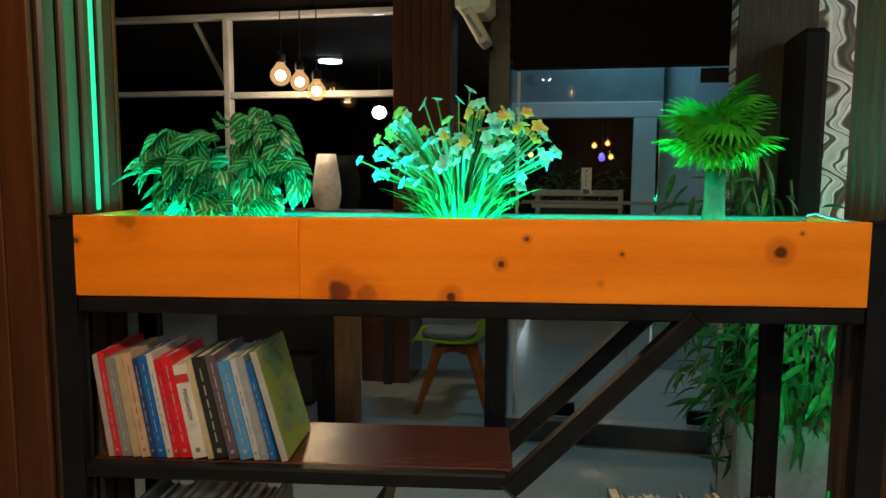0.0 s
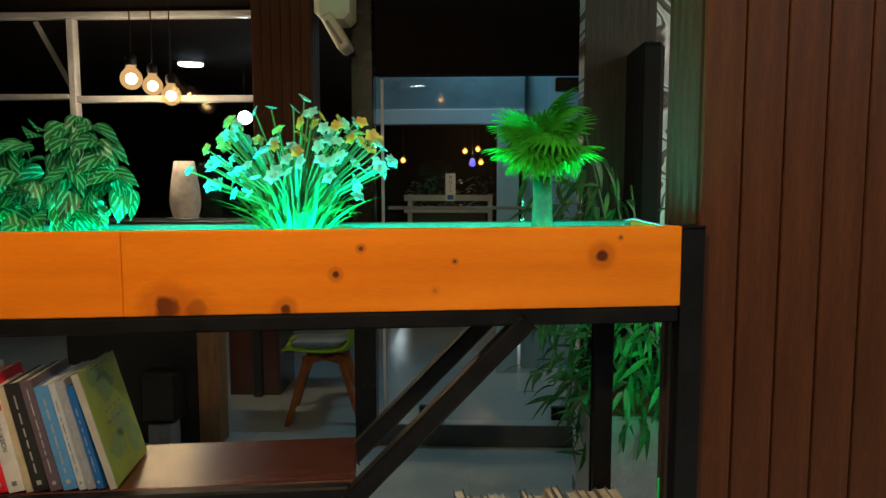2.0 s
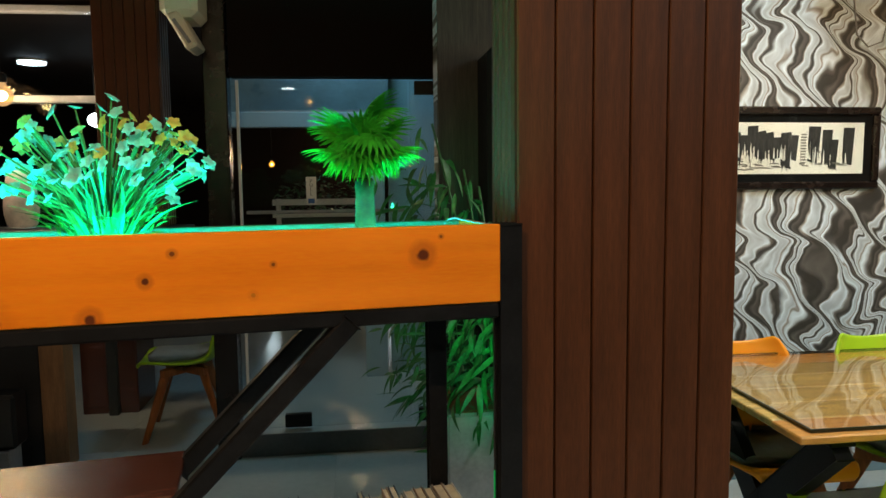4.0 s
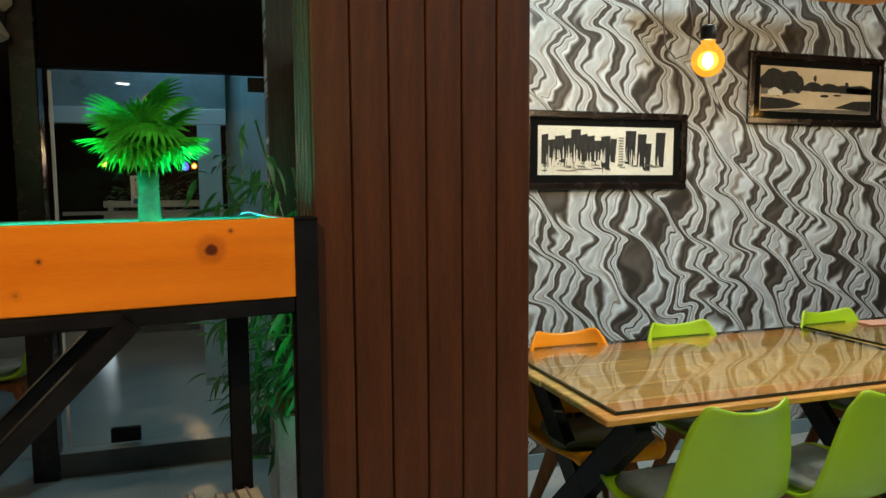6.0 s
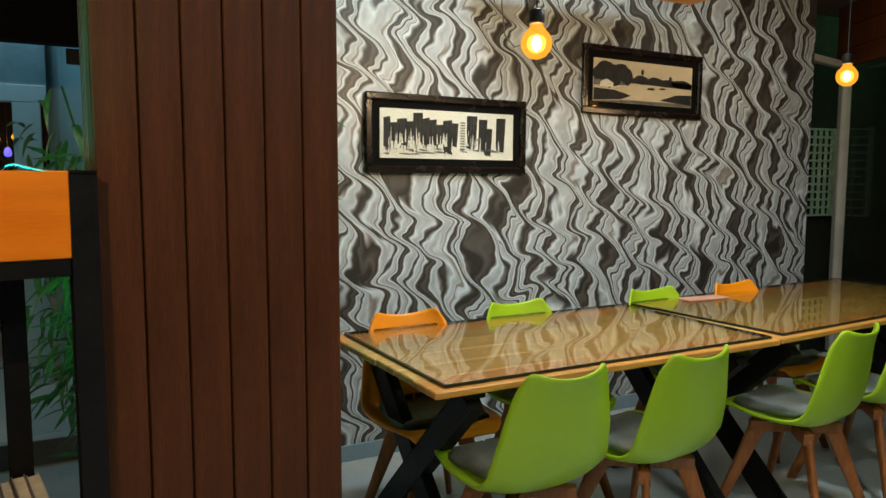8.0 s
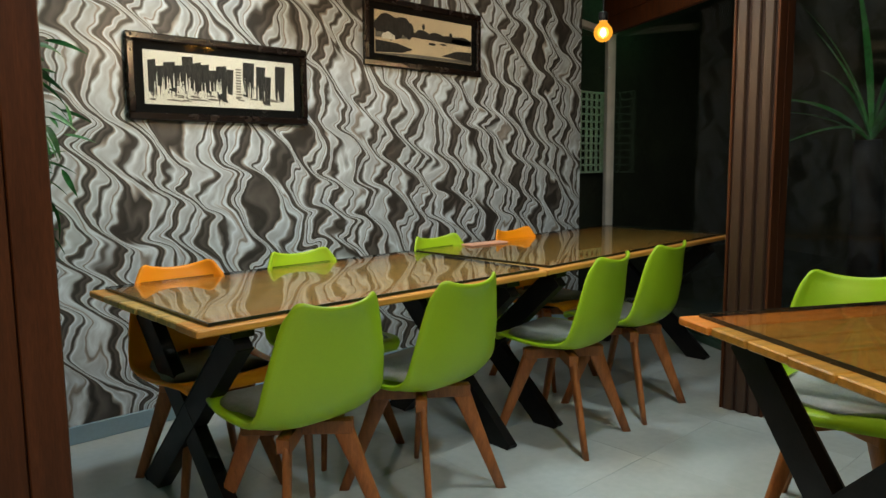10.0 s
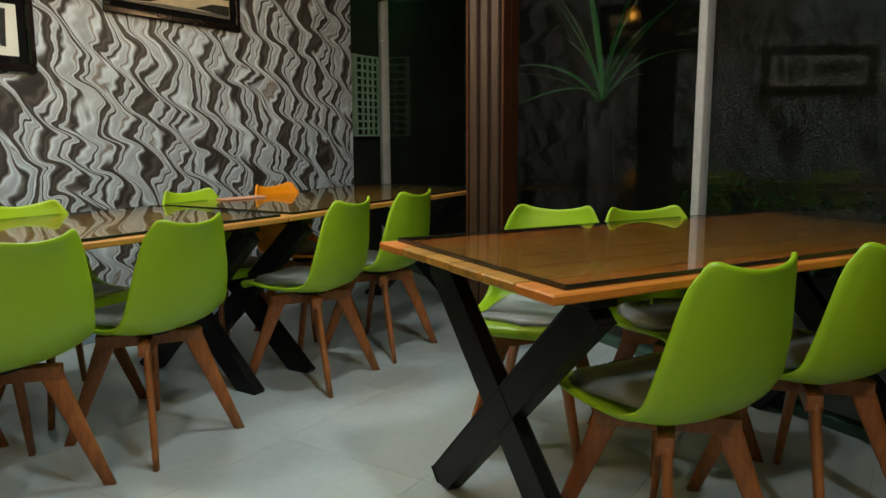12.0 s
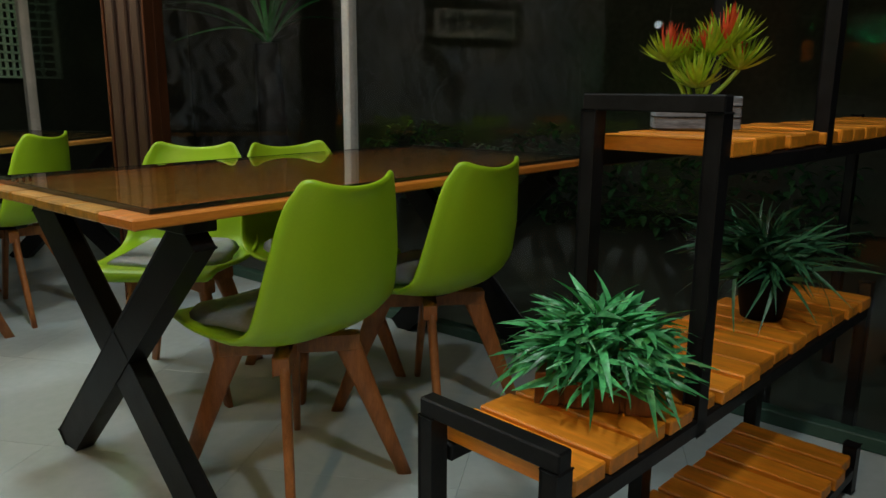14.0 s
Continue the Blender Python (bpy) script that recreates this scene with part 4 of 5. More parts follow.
# ---- plants in the planter ----
def variegated_plant(m, seed):
    r = random.Random(seed)
    p = thing("striped_plant", m, "bushy artificial plant with pale striped leaves", "plant", "planter plants")
    meshes = [to_mesh("leaf", leaf_bm(0.068, 0.05, 9, b, f, 1.6), M_STRIPED, True) for b, f in ((0.2, 0.2), (0.4, 0.3), (0.65, 0.15), (0.3, -0.2))]
    for k in range(108):
        a = r.uniform(0, 360)
        q = r.random() ** 0.5
        h = 0.015 + 0.185 * r.random() * (1.1 - 0.6 * q)
        ex, ey = 0.138 * q * math.cos(radians(a)), 0.085 * q * math.sin(radians(a))
        if k % 4 == 0:
            part("stem", sweep([(ex * 0.2, ey * 0.2, -0.085), (ex * 0.6, ey * 0.6, h * 0.9), (ex, ey, h)], 0.0014, 5), M_STEM, p, "", True)
        piece("leaf", r.choice(meshes), p, aim((ex, ey, h), r.uniform(195, 345) if k % 5 else a, r.uniform(-60, 12), r.uniform(-50, 50), r.uniform(0.7, 1.1)))
    for reach, high, back in ((0.145, 0.17, -0.02), (0.155, 0.12, 0.02), (-0.15, 0.16, 0.0), (0.12, 0.20, 0.03)):
        arc = [Vector((reach * (t + 0.25 * t * (1 - t)), back * t, high * math.sin(2.5 * t ** 0.8) / 0.95)) for t in (0.15, 0.4, 0.6, 0.75, 0.88, 1.0)]
        part("stem", sweep([(0, 0, -0.08)] + arc, 0.0016, 5), M_STEM, p, "", True)
        for i, q in enumerate(arc[1:]):
            for side in (-1, 1):
                piece("leaf", meshes[1 + i % 2], p, aim(q, (300 if reach > 0 else 240) + side * r.uniform(20, 60), r.uniform(-70, 5), side * r.uniform(10, 40), r.uniform(0.7, 0.95)))
    return p


variegated_plant(MR @ pose(0.222, 0.12, 1.372) @ Matrix.Scale(0.95, 4), 5)


def flower_plant(m, seed):
    r = random.Random(seed)
    p = thing("flowering_plant", m, "artificial grass plant with pale and orange flowers", "plant", "planter plants")
    blades = [to_mesh("blade", leaf_bm(0.2 * s, 0.0085, 6, b, 0.3, 1.7), M_FLOWERBLADE, True) for s, b in ((0.88, 0.3), (0.65, 0.5), (0.5, 0.2))]
    for k in range(95):
        a, q = r.uniform(0, 360), r.random()
        piece("blade", r.choice(blades), p, aim((0.05 * q * math.cos(radians(a)), 0.03 * q * math.sin(radians(a)), -0.015), a, 88 - 36 * q + r.uniform(-8, 8), r.uniform(-60, 60), r.uniform(0.6, 1.0)))

    def blossom(mat):
        bm = bmesh.new()
        for k in range(5):
            leaf_bm(0.0140, 0.0105, 5, 0.2, 0.35, 0.75, bm, pose(0, 0, 0, 0, 0, 72 * k) @ pose(0, 0, 0, 0, -26, 0))
        lathe([(0, 0.003), (0.003, 0.002), (0.004, 0)], 6, bm)
        return to_mesh("blossom", bm, mat, True)

    tufts = [to_mesh("tuft", leaf_bm(0.042 * s, 0.007, 4, 0.5, 0.3, 1.5), M_FLOWERBLADE, True) for s in (1, 0.7)]
    for k in range(90):
        a = r.uniform(0, 360)
        q = r.uniform(0.3, 1.0)
        piece("tuft", r.choice(tufts), p, aim((0.10 * q * math.cos(radians(a)), 0.06 * q * math.sin(radians(a)), 0.05 * q * r.random()), a + r.uniform(-60, 60), r.uniform(25, 75), r.uniform(-60, 60), r.uniform(0.6, 1.0)))

    kinds = [blossom(M_PETAL), blossom(M_PETAL), blossom(M_PETAL_WARM)]
    for k in range(135):
        a, q = r.uniform(0, 360), r.random() ** 0.5
        el = 88 - 62 * q
        ln = 0.245 - 0.035 * q - r.random() ** 2 * 0.085
        tip = Vector((ln * math.cos(radians(el)) * math.cos(radians(a)), 0.6 * ln * math.cos(radians(el)) * math.sin(radians(a)), ln * math.sin(radians(el))))
        part("stem", sweep([(0, 0, -0.08), tip * 0.5 + Vector((0, 0, 0.012)), tip], 0.0017, 5), M_STEM, p)
        warm = tip.z > 0.13 and r.random() < 0.4
        piece("blossom", kinds[2] if warm else kinds[r.randint(0, 1)], p, aim(tip, a + r.uniform(-40, 40), el + r.uniform(-35, 35), 0, r.uniform(0.85, 1.15)) @ pose(0, 0, 0, r.uniform(0, 60), 90, 0))
    return p


flower_plant(MR @ pose(0.672, 0.125, 1.37), 8)
tray = part("pot_saucer", lathe([(0, 0), (0.07, 0), (0.072, 0.006), (0, 0.006)], 24), M_POT_WHITE, None, "", True, MR @ pose(0.672, 0.125, 1.288))
tagged(tray, "thin pale round dish under the flowering plant", "saucer")


def small_palm(m, seed):
    r = random.Random(seed)
    p = thing("small_palm", m, "small artificial fan palm with a thick trunk", "plant", "planter plants")
    part("trunk", lathe([(0.024, -0.085), (0.019, 0.01), (0.017, 0.06), (0.018, 0.085), (0.014, 0.092), (0, 0.092)], 16), M_TRUNK, p, "rough green-grey trunk", True)
    part("collar", lathe([(0, -0.086), (0.038, -0.086), (0.035, -0.083), (0, -0.082)], 20), M_POT_DARK, p, "dark base ring")

    def fan(n):
        bm = bmesh.new()
        for k in range(n):
            a = -115 + 230 * k / (n - 1)
            leaf_bm(0.088 * (0.8 + 0.2 * math.cos(radians(a))), 0.0125, 6, 0.38, 0.35, 1.35, bm, pose(0, 0, 0, 0, 0, a))
        return to_mesh("fan_leaf", bm, M_PALM, True)

    fans = [fan(19), fan(21)]
    for k in range(22):
        low = k < 8
        a = (45.0 * k if low else 45.0 * k + 22) + r.uniform(-12, 12)
        reach, rise = (0.034, 0.046) if low else (0.028, 0.08)
        if k in (14, 15):
            reach, rise = 0.008, 0.115
        if k > 15:
            a, reach, rise = 270 + (k - 18.5) * 26, 0.03, r.uniform(0.05, 0.085)
        base = Vector((0.006 * math.cos(radians(a)), 0.006 * math.sin(radians(a)), 0.088))
        hub = base + Vector((reach * math.cos(radians(a)), reach * math.sin(radians(a)), rise))
        part("petiole", sweep([base, base.lerp(hub, 0.6) + Vector((0, 0, 0.006)), hub], 0.002, 5), M_PALM, p, "", True)
        piece("fan_leaf", fans[k % 2], p, aim(hub, a, r.uniform(-50, -15) if k > 15 else r.uniform(-8, 30) if low else r.uniform(20, 60), r.uniform(-30, 30), r.uniform(0.68, 0.86)))
    return p


small_palm(MR @ pose(1.117, 0.07, 1.372), 3)

# ---- books ----
def book(u, lean, thick, high, deep, color, label, z0=0.929, v=0.034, marks=7):
    """u: place of its foot along the shelf; lean: degrees to the side."""
    key = "book_cover_%d_%d_%d" % tuple(int(c * 255) for c in color)
    mat = bpy.data.materials.get(key) or material(key, color, 0.42, 0, 0.12, 25, 0.05, 120)
    b = thing("book", MR @ pose(u, v, z0, 0, lean, 0), label, "book", "books on the rack")
    part("cover", box(0, 0.0022, 0, deep, 0, high, 0.0006), mat, b)
    part("cover", box(thick - 0.0022, thick, 0, deep, 0, high, 0.0006), mat, b)
    part("spine", box(0.0004, thick - 0.0004, -0.0016, 0.0026, 0.0003, high - 0.0003, 0.0008), mat, b)
    part("page_block", box(0.0024, thick - 0.0024, 0.0028, deep - 0.004, 0.003, high - 0.003), M_PAPERPAGE, b, "cream page block")
    light = sum(color) < 1.1
    tm = M_TITLE if light else M_INK_GREY
    if thick > 0.011:
        z = high * 0.17
        for k in range(marks):
            ln = high * rnd.uniform(0.03, 0.13)
            if z + ln > high * 0.93:
                break
            part("title_bar", box(thick * 0.455, thick * 0.545, -0.0022, -0.0017, z, z + ln), tm, b)
            z += ln + rnd.uniform(0.003, 0.008)
        part("mark", box(thick * 0.35, thick * 0.65, -0.0022, -0.0017, 0.012, 0.012 + thick * 0.3), tm, b)
    return b


SHELF = [((0.439, 0.343, 0.322), 0.011, "worn grey-mauve paperback book"), ((0.618, 0.026, 0.037), 0.013, "thin red paperback book"), ((0.24, 0.24, 0.228), 0.019, "grey paperback book with pale title"), ((0.496, 0.346, 0.196), 0.015, "worn tan paperback book"), ((0.577, 0.361, 0.233), 0.017, "pale peach paperback book"), ((0.024, 0.048, 0.144), 0.012, "dark navy paperback book"), ((0.012, 0.118, 0.43), 0.016, "plain blue paperback book"), ((0.578, 0.557, 0.524), 0.012, "plain white paperback book"), ((0.64, 0.012, 0.026), 0.013, "plain red paperback book"), ((0.722, 0.013, 0.024), 0.02, "bright red paperback book"), ((0.677, 0.635, 0.57), 0.027, "thick white book with red label"), ((0.541, 0.434, 0.272), 0.011, "thin beige paperback book"), ((0.024, 0.022, 0.019), 0.026, "black paperback book with pale title"), ((0.12, 0.084, 0.108), 0.02, "dark plum paperback book"), ((0.091, 0.286, 0.554), 0.024, "light blue paperback book"), ((0.478, 0.499, 0.521), 0.012, "thin pale grey paperback book"), ((0.3, 0.312, 0.336), 0.015, "plain grey paperback book"), ((0.013, 0.12, 0.356), 0.013, "thin dark blue paperback book")]
u = 0.03
for k, (color, thick, label) in enumerate(SHELF):
    lean = -7.5 - 0.35 * k
    hi = 0.193 + 0.006 * math.sin(k * 2.1)
    if "red label" in label:
        hi = 0.178
    bk = book(u, lean, thick, hi, 0.145 + 0.012 * math.sin(k), color, label, marks=0 if "red label" in label else 7)
    if "red label" in label:
        part("red_label", box(0.001, thick - 0.001, -0.0024, -0.0018, hi - 0.034, hi - 0.018), M_REDLABEL, bk, "red paper label")
        cu = bpy.data.curves.new("title", "FONT")
        cu.body, cu.size, cu.align_x, cu.align_y, cu.extrude = "PERSUASION", 0.0105, "CENTER", "CENTER", 0.0002
        cu.materials.append(M_INK)
        le = new("title", cu)
        le.parent, le.matrix_basis = bk, pose(thick / 2, -0.0024, hi - 0.075, 90, 90, 0)
    u += (thick + 0.0009) / math.cos(radians(lean))
atlas = book(u + 0.008, -15.5, 0.012, 0.21, 0.17, (0.24, 0.29, 0.05), "green illustrated book with its cover showing", marks=0)
part("spine_strip", box(0.0, 0.012, -0.0026, -0.0017, 0.0, 0.21), M_TITLE, atlas, "pale blue-white spine")
bm = bmesh.new()
r2 = random.Random(12)
for cx, cz, rx, rz in ((0.05, 0.19, 0.035, 0.02), (0.085, 0.165, 0.04, 0.03), (0.1, 0.09, 0.05, 0.03), (0.06, 0.06, 0.04, 0.025), (0.13, 0.05, 0.03, 0.03)):
    bm.faces.new([bm.verts.new((0.0124, cx + rx * math.cos(k * 0.45) * r2.uniform(0.7, 1.2), cz + rz * math.sin(k * 0.45) * r2.uniform(0.7, 1.2))) for k in range(14)])
part("cover_picture", bm, material("cover_green_blotch", (0.16, 0.24, 0.10), 0.45), atlas)
bm = bmesh.new()
for z in (0.205, 0.125, 0.105):
    for k in range(4):
        y0 = 0.045 + 0.022 * k
        box(0.0122, 0.0127, y0, y0 + 0.016, z - 0.004, z, 0, bm)
part("cover_lettering", bm, M_INK_GREY, atlas)

r3 = random.Random(21)
for x0, x1 in ((0.06, 0.34), (0.98, 1.31)):
    x = x0
    while x < x1:
        th = r3.uniform(0.01, 0.022)
        c = r3.choice([(0.5, 0.5, 0.48), (0.18, 0.18, 0.18), (0.4, 0.3, 0.22), (0.6, 0.6, 0.58), (0.1, 0.12, 0.16), (0.28, 0.2, 0.15)])
        book(x, -4, th, r3.uniform(0.15, 0.172), 0.14, c, "worn paperback book on the lower shelf", 0.6595, 0.05, 0)
        x += th + 0.002
book(0.42, 32, 0.02, 0.21, 0.14, (0.03, 0.03, 0.035), "black book leaning on the lower shelf", 0.6595, 0.05, 0)

# ---- bamboo plant behind the pillar ----
def bamboo(m, seed, n, label, size=1.0):
    r = random.Random(seed)
    p = thing("bamboo_plant", m, label, "potted plant")
    part("pot", box(-0.29, 0.25, -0.17, 0.17, 0.0, 0.62, 0.01), M_POT_WHITE, p, "pale grey square pot")
    part("soil", box(-0.27, 0.23, -0.15, 0.15, 0.62, 0.628), M_POT_WOOD, p)
    leaves = [to_mesh("leaf", leaf_bm(0.13 * s, 0.021, 6, b, 0.25, 1.4), mt, True) for s, b, mt in ((1, 0.4, M_LEAF), (0.8, 0.7, M_LEAF_DARK), (0.9, 0.15, M_LEAF))]
    for k in range(9):
        a = 40 * k
        top = Vector((0.34 * math.cos(radians(a)), 0.2 * math.sin(radians(a)), r.uniform(0.9, 1.72) * size))
        foot = Vector((0.06 * math.cos(radians(a)), 0.06 * math.sin(radians(a)), 0.62))
        part("cane", sweep([foot, foot.lerp(top, 0.5) * 1.0, top], 0.004, 6), M_LEAF_DARK, p, "", True)
        for j in range(n // 9):
            q = foot.lerp(top, r.uniform(0.1, 1.0))
            b = a + r.uniform(-80, 80)
            out = r.uniform(0.02, 0.26)
            q = q + Vector((out * math.cos(radians(b)), out * math.sin(radians(b)), r.uniform(-0.22, 0.03)))
            piece("leaf", r.choice(leaves), p, aim(q, b + r.uniform(-50, 50), r.uniform(-75, 25), r.uniform(-50, 50), r.uniform(0.7, 1.1)))
    return p


bamboo(pose(0.87, 2.95, 0), 6, 1350, "leafy artificial bamboo plant in a pale grey pot")

# ---- back room seen over and under the planter ----
YB = 4.25
win = thing("window_3", pose(-2.0, YB, 0), "dark night window with white bars in the back room", "window", kind="structure")
for a, b in ((-2.6, -0.02), (0.02, 1.1)):
    part("pane", box(a, b, 0.0, 0.008, 0.02, 2.309), M_GLASS, win).visible_shadow = False
part("mullion", box(-0.019, 0.019, -0.03, 0.03, 0.0, 2.309, 0.004), M_ALU, win)
part("top_bar", box(-2.6, 1.1, -0.035, 0.035, 2.31, 2.342, 0.004), M_ALU, win)
part("middle_bar", box(-2.6, -0.0195, -0.028, 0.028, 1.88, 1.91, 0.004), M_ALU, win)
part("middle_bar", box(0.0195, 1.1, -0.028, 0.028, 1.862, 1.898, 0.004), M_ALU, win)
part("brace", bar((-0.235, 0.06, 2.309), (-0.022, 0.06, 1.9), 0.024, 0.024), M_ALU, win)
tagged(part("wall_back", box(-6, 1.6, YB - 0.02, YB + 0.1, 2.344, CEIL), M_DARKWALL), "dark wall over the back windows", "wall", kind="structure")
panelled_pillar("pillar_back", -0.945, -0.645, 3.99, 4.2, 6, 4, "red-brown board-clad column in the back room", 1.2365)
col = part("steel_column", box(-0.46, -0.345, 4.08, 4.2, 0, CEIL, 0.005), M_FRAME)
tagged(col, "glossy dark steel column beside the glass door", "column", kind="structure")
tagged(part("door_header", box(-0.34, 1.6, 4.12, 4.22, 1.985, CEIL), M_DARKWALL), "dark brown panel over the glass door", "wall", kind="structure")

ac = thing("air_conditioner", pose(-0.505, 3.9, 2.15), "cream wall air conditioner with open louvre", "air conditioner")
part("body", box(-0.085, 0.085, -0.1, 0.179, 0.06, 0.40, 0.03), M_CREAM, ac)
part("chin", bar((-0.03, 0, 0.08), (0.06, 0, -0.08), 0.2, 0.06, (1, 0, 0), 0.012), M_CREAM, ac, "sloping cream underside")
part("side_vent", bar((-0.02, -0.103, 0.045), (0.05, -0.103, -0.06), 0.006, 0.016, (1, 0, 0), 0.001), M_GREY_PLASTIC, ac)

door = thing("door_1", pose(-0.3, 4.17, 0), "frameless glass door with black floor fittings", "door", kind="structure")
part("pane", box(0.0, 0.86, -0.005, 0.005, 0.135, 1.97), M_GLASS, door).visible_shadow = False
part("pane", box(0.875, 1.6, -0.005, 0.005, 0.135, 1.97), M_GLASS, door).visible_shadow = False
part("edge_strip", box(-0.016, -0.002, -0.012, 0.012, 0.125, 1.97, 0.002), M_WHITE, door)
for x0, x1, z0 in ((0.18, 0.32, 0.138), (0.90, 1.03, 0.138), (0.9, 1.05, 1.9)):
    part("patch_fitting", box(x0, x1, -0.02, 0.02, z0, z0 + 0.07, 0.003), M_BLACK, door, "black metal fitting")
sign = part("sign", box(0.325, 0.378, -0.0075, -0.0055, 1.33, 1.475), M_WHITE, door, "white vertical PULL sign")
for k, ch in enumerate("PULL"):
    cu = bpy.data.curves.new("letter", "FONT")
    cu.body, cu.size, cu.align_x, cu.extrude = ch, 0.026, "CENTER", 0.0004
    le = new("letter", cu)
    le.parent, le.matrix_basis = sign, pose(0.3515, -0.0085, 1.445 - 0.022 * k, 90)
    cu.materials.append(M_INK)
part("sticker", box(0.335, 0.368, -0.009, -0.0078, 1.337, 1.362), material("blue_sticker", (0.03, 0.1, 0.3), 0.5), sign, "small blue sticker")
part("push_bar", box(0.02, 0.84, -0.03, -0.02, 1.285, 1.303, 0.002), M_GREY_PLASTIC, door, "grey horizontal band")

# room beyond the glass door
tagged(part("step", box(-0.46, 2.6, 4.125, 8.99, 0.0006, 0.12, 0.003), M_FLOOR), "raised glossy grey tile floor beyond the glass door", "step", kind="structure")
# added plate; its dark grey stands for the shade in front of the step
tagged(part("riser_shade_plate", box(-0.46, 2.6, 4.110, 4.123, 0.0006, 0.119, 0.002), material("shaded_riser", (0.085, 0.095, 0.10), 0.4)), "added plate coloured dark for the shade at the step", "riser", kind="structure")
stand = thing("plant_stand", pose(0.0, 7.0, 0.12), "white slatted plant stand with dark leafy shrubs", "plant stand")
for z in (1.0, 1.11):
    part("board", box(-0.45, 0.36, -0.02, 0.0, z, z + 0.055, 0.003), M_WHITE, stand)
for x in (-0.42, 0.32):
    part("leg", box(x, x + 0.04, 0.001, 0.05, 0.0, 1.17, 0.003), M_WHITE, stand)
shrub_rnd = random.Random(14)
shrub = bmesh.new()
for k in range(260):
    leaf_bm(0.07, 0.03, 3, 0.4, 0.2, 1.2, shrub, aim((shrub_rnd.uniform(-0.42, 0.35), shrub_rnd.uniform(0.06, 0.25), 1.0 + 0.32 * shrub_rnd.random() ** 1.4), shrub_rnd.uniform(0, 360), shrub_rnd.uniform(-30, 60)))
tagged(part("foliage", shrub, M_LEAF_DARK, stand, "dark green leaves", True), kind="stuff")
part("trough", box(-0.40, 0.30, 0.055, 0.28, 0.85, 1.05, 0.005), M_PLAIN_DARK, stand)
part("trough_foot", box(-0.38, 0.28, 0.08, 0.25, 0.0, 0.849, 0.005), M_PLAIN_DARK, stand)
blue = thing("blue_lamp", pose(0.18, 8.3, 1.60), "small blue night light beyond the glass door", "lamp")
part("bulb", lathe([(0, -0.045), (0.03, -0.03), (0.035, 0.0), (0.02, 0.04), (0, 0.05)], 14), glow("blue_night_light", (0.12, 0.1, 1.0), 1.6), blue, "", True)
part("cord", sweep([(0, 0, 0.05), (0, 0, CEIL - 1.60)], 0.003), M_BLACK, blue)
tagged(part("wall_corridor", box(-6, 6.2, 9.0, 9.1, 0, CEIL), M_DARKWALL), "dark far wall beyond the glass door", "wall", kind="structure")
tagged(part("wall_pale", box(0.516, 1.2, 5.3, 5.42, 0.121, CEIL), M_GREYWALL), "pale blue painted wall beyond the glass door", "wall", kind="structure")
inner = thing("door_frame", pose(0.0, 5.2, 0), "pale blue painted door frame beyond the glass", "door frame", kind="structure")
part("post", box(0.335, 0.48, -0.04, 0.04, 0.121, 1.80, 0.004), M_GREYWALL, inner)
part("lintel", box(-0.5, 0.515, -0.04, 0.04, 1.801, 1.90, 0.004), M_GREYWALL, inner)
part("transom_panel", box(-0.5, 0.515, -0.01, 0.01, 1.902, CEIL - 0.001), M_TRANSOM_DIM, inner, "opaque transom panel coloured like dim reflecting glass")
tagged(part("ceiling_back", box(-6, 6.2, 4.9, 9.1, CEIL, CEIL + 0.1), M_GREYWALL), "pale ceiling beyond the glass door", "ceiling", kind="structure")
for x, y, z in ((0.10, 8.2, 1.72), (0.24, 8.4, 1.75), (-0.55, 8.0, 1.62), (0.27, 8.1, 1.6)):
    pendant(x, y, z, 0.03, 2.5 if z > 1.7 else 0)

# added emissive panels, hidden by the planter, only for glints on the tiles
for x in (-0.71, 0.74):
    lw = thing("lit_window", pose(x, 8.98, 0.75), "added glowing panel that makes glints on the floor", "window", "far lit windows", "structure")
    part("glint_pane", box(-0.075, 0.075, -0.012, 0.0, -0.12, 0.12), glow("cool_glint_glow", (0.75, 0.92, 1.0), 3.2), lw)
    part("glint_panel_frame", box(-0.095, 0.095, 0.001, 0.015, -0.14, 0.14), M_BLACK, lw)

# counter, vase, loudspeaker, cabinet
counter = thing("bar_counter", pose(-1.62, 4.12, 0), "dark bar counter with a tan wooden end panel", "counter")
part("body", box(-0.42, 0.30, -0.02, 0.1, 0.0, 1.2, 0.004), M_PLAIN_DARK, counter)
part("end_panel", box(0.302, 0.42, -0.03, 0.1, 0.0, 1.2, 0.003), M_TAN, counter, "tan wooden panel")
part("top", box(-0.5, 1.06, -0.16, 0.12, 1.201, 1.235, 0.005), M_PLAIN_DARK, counter)
vase = part("vase", lathe([(0, 0), (0.060, 0.0), (0.067, 0.01), (0.078, 0.06), (0.079, 0.10), (0.073, 0.16), (0.062, 0.23), (0.051, 0.295), (0.046, 0.295), (0.055, 0.23), (0.04, 0.1), (0, 0.06)], 28), M_VASE, None, "", True, pose(-1.345, 4.08, 1.247))
tagged(vase, "tall cream textured vase standing on the counter", "vase")
dish = part("metal_dish", lathe([(0, 0), (0.085, 0), (0.09, 0.01), (0, 0.011)], 24), M_CHROME, None, "", True, pose(-1.36, 4.08, 1.2355))
tagged(dish, "round metal dish under the vase", "dish")
spk = thing("loudspeaker", pose(-1.44, 3.93, 0), "black loudspeaker on a grey box", "loudspeaker")
part("cabinet", box(-0.10, 0.09, -0.06, 0.08, 0.195, 0.46, 0.015), M_BLACK, spk)
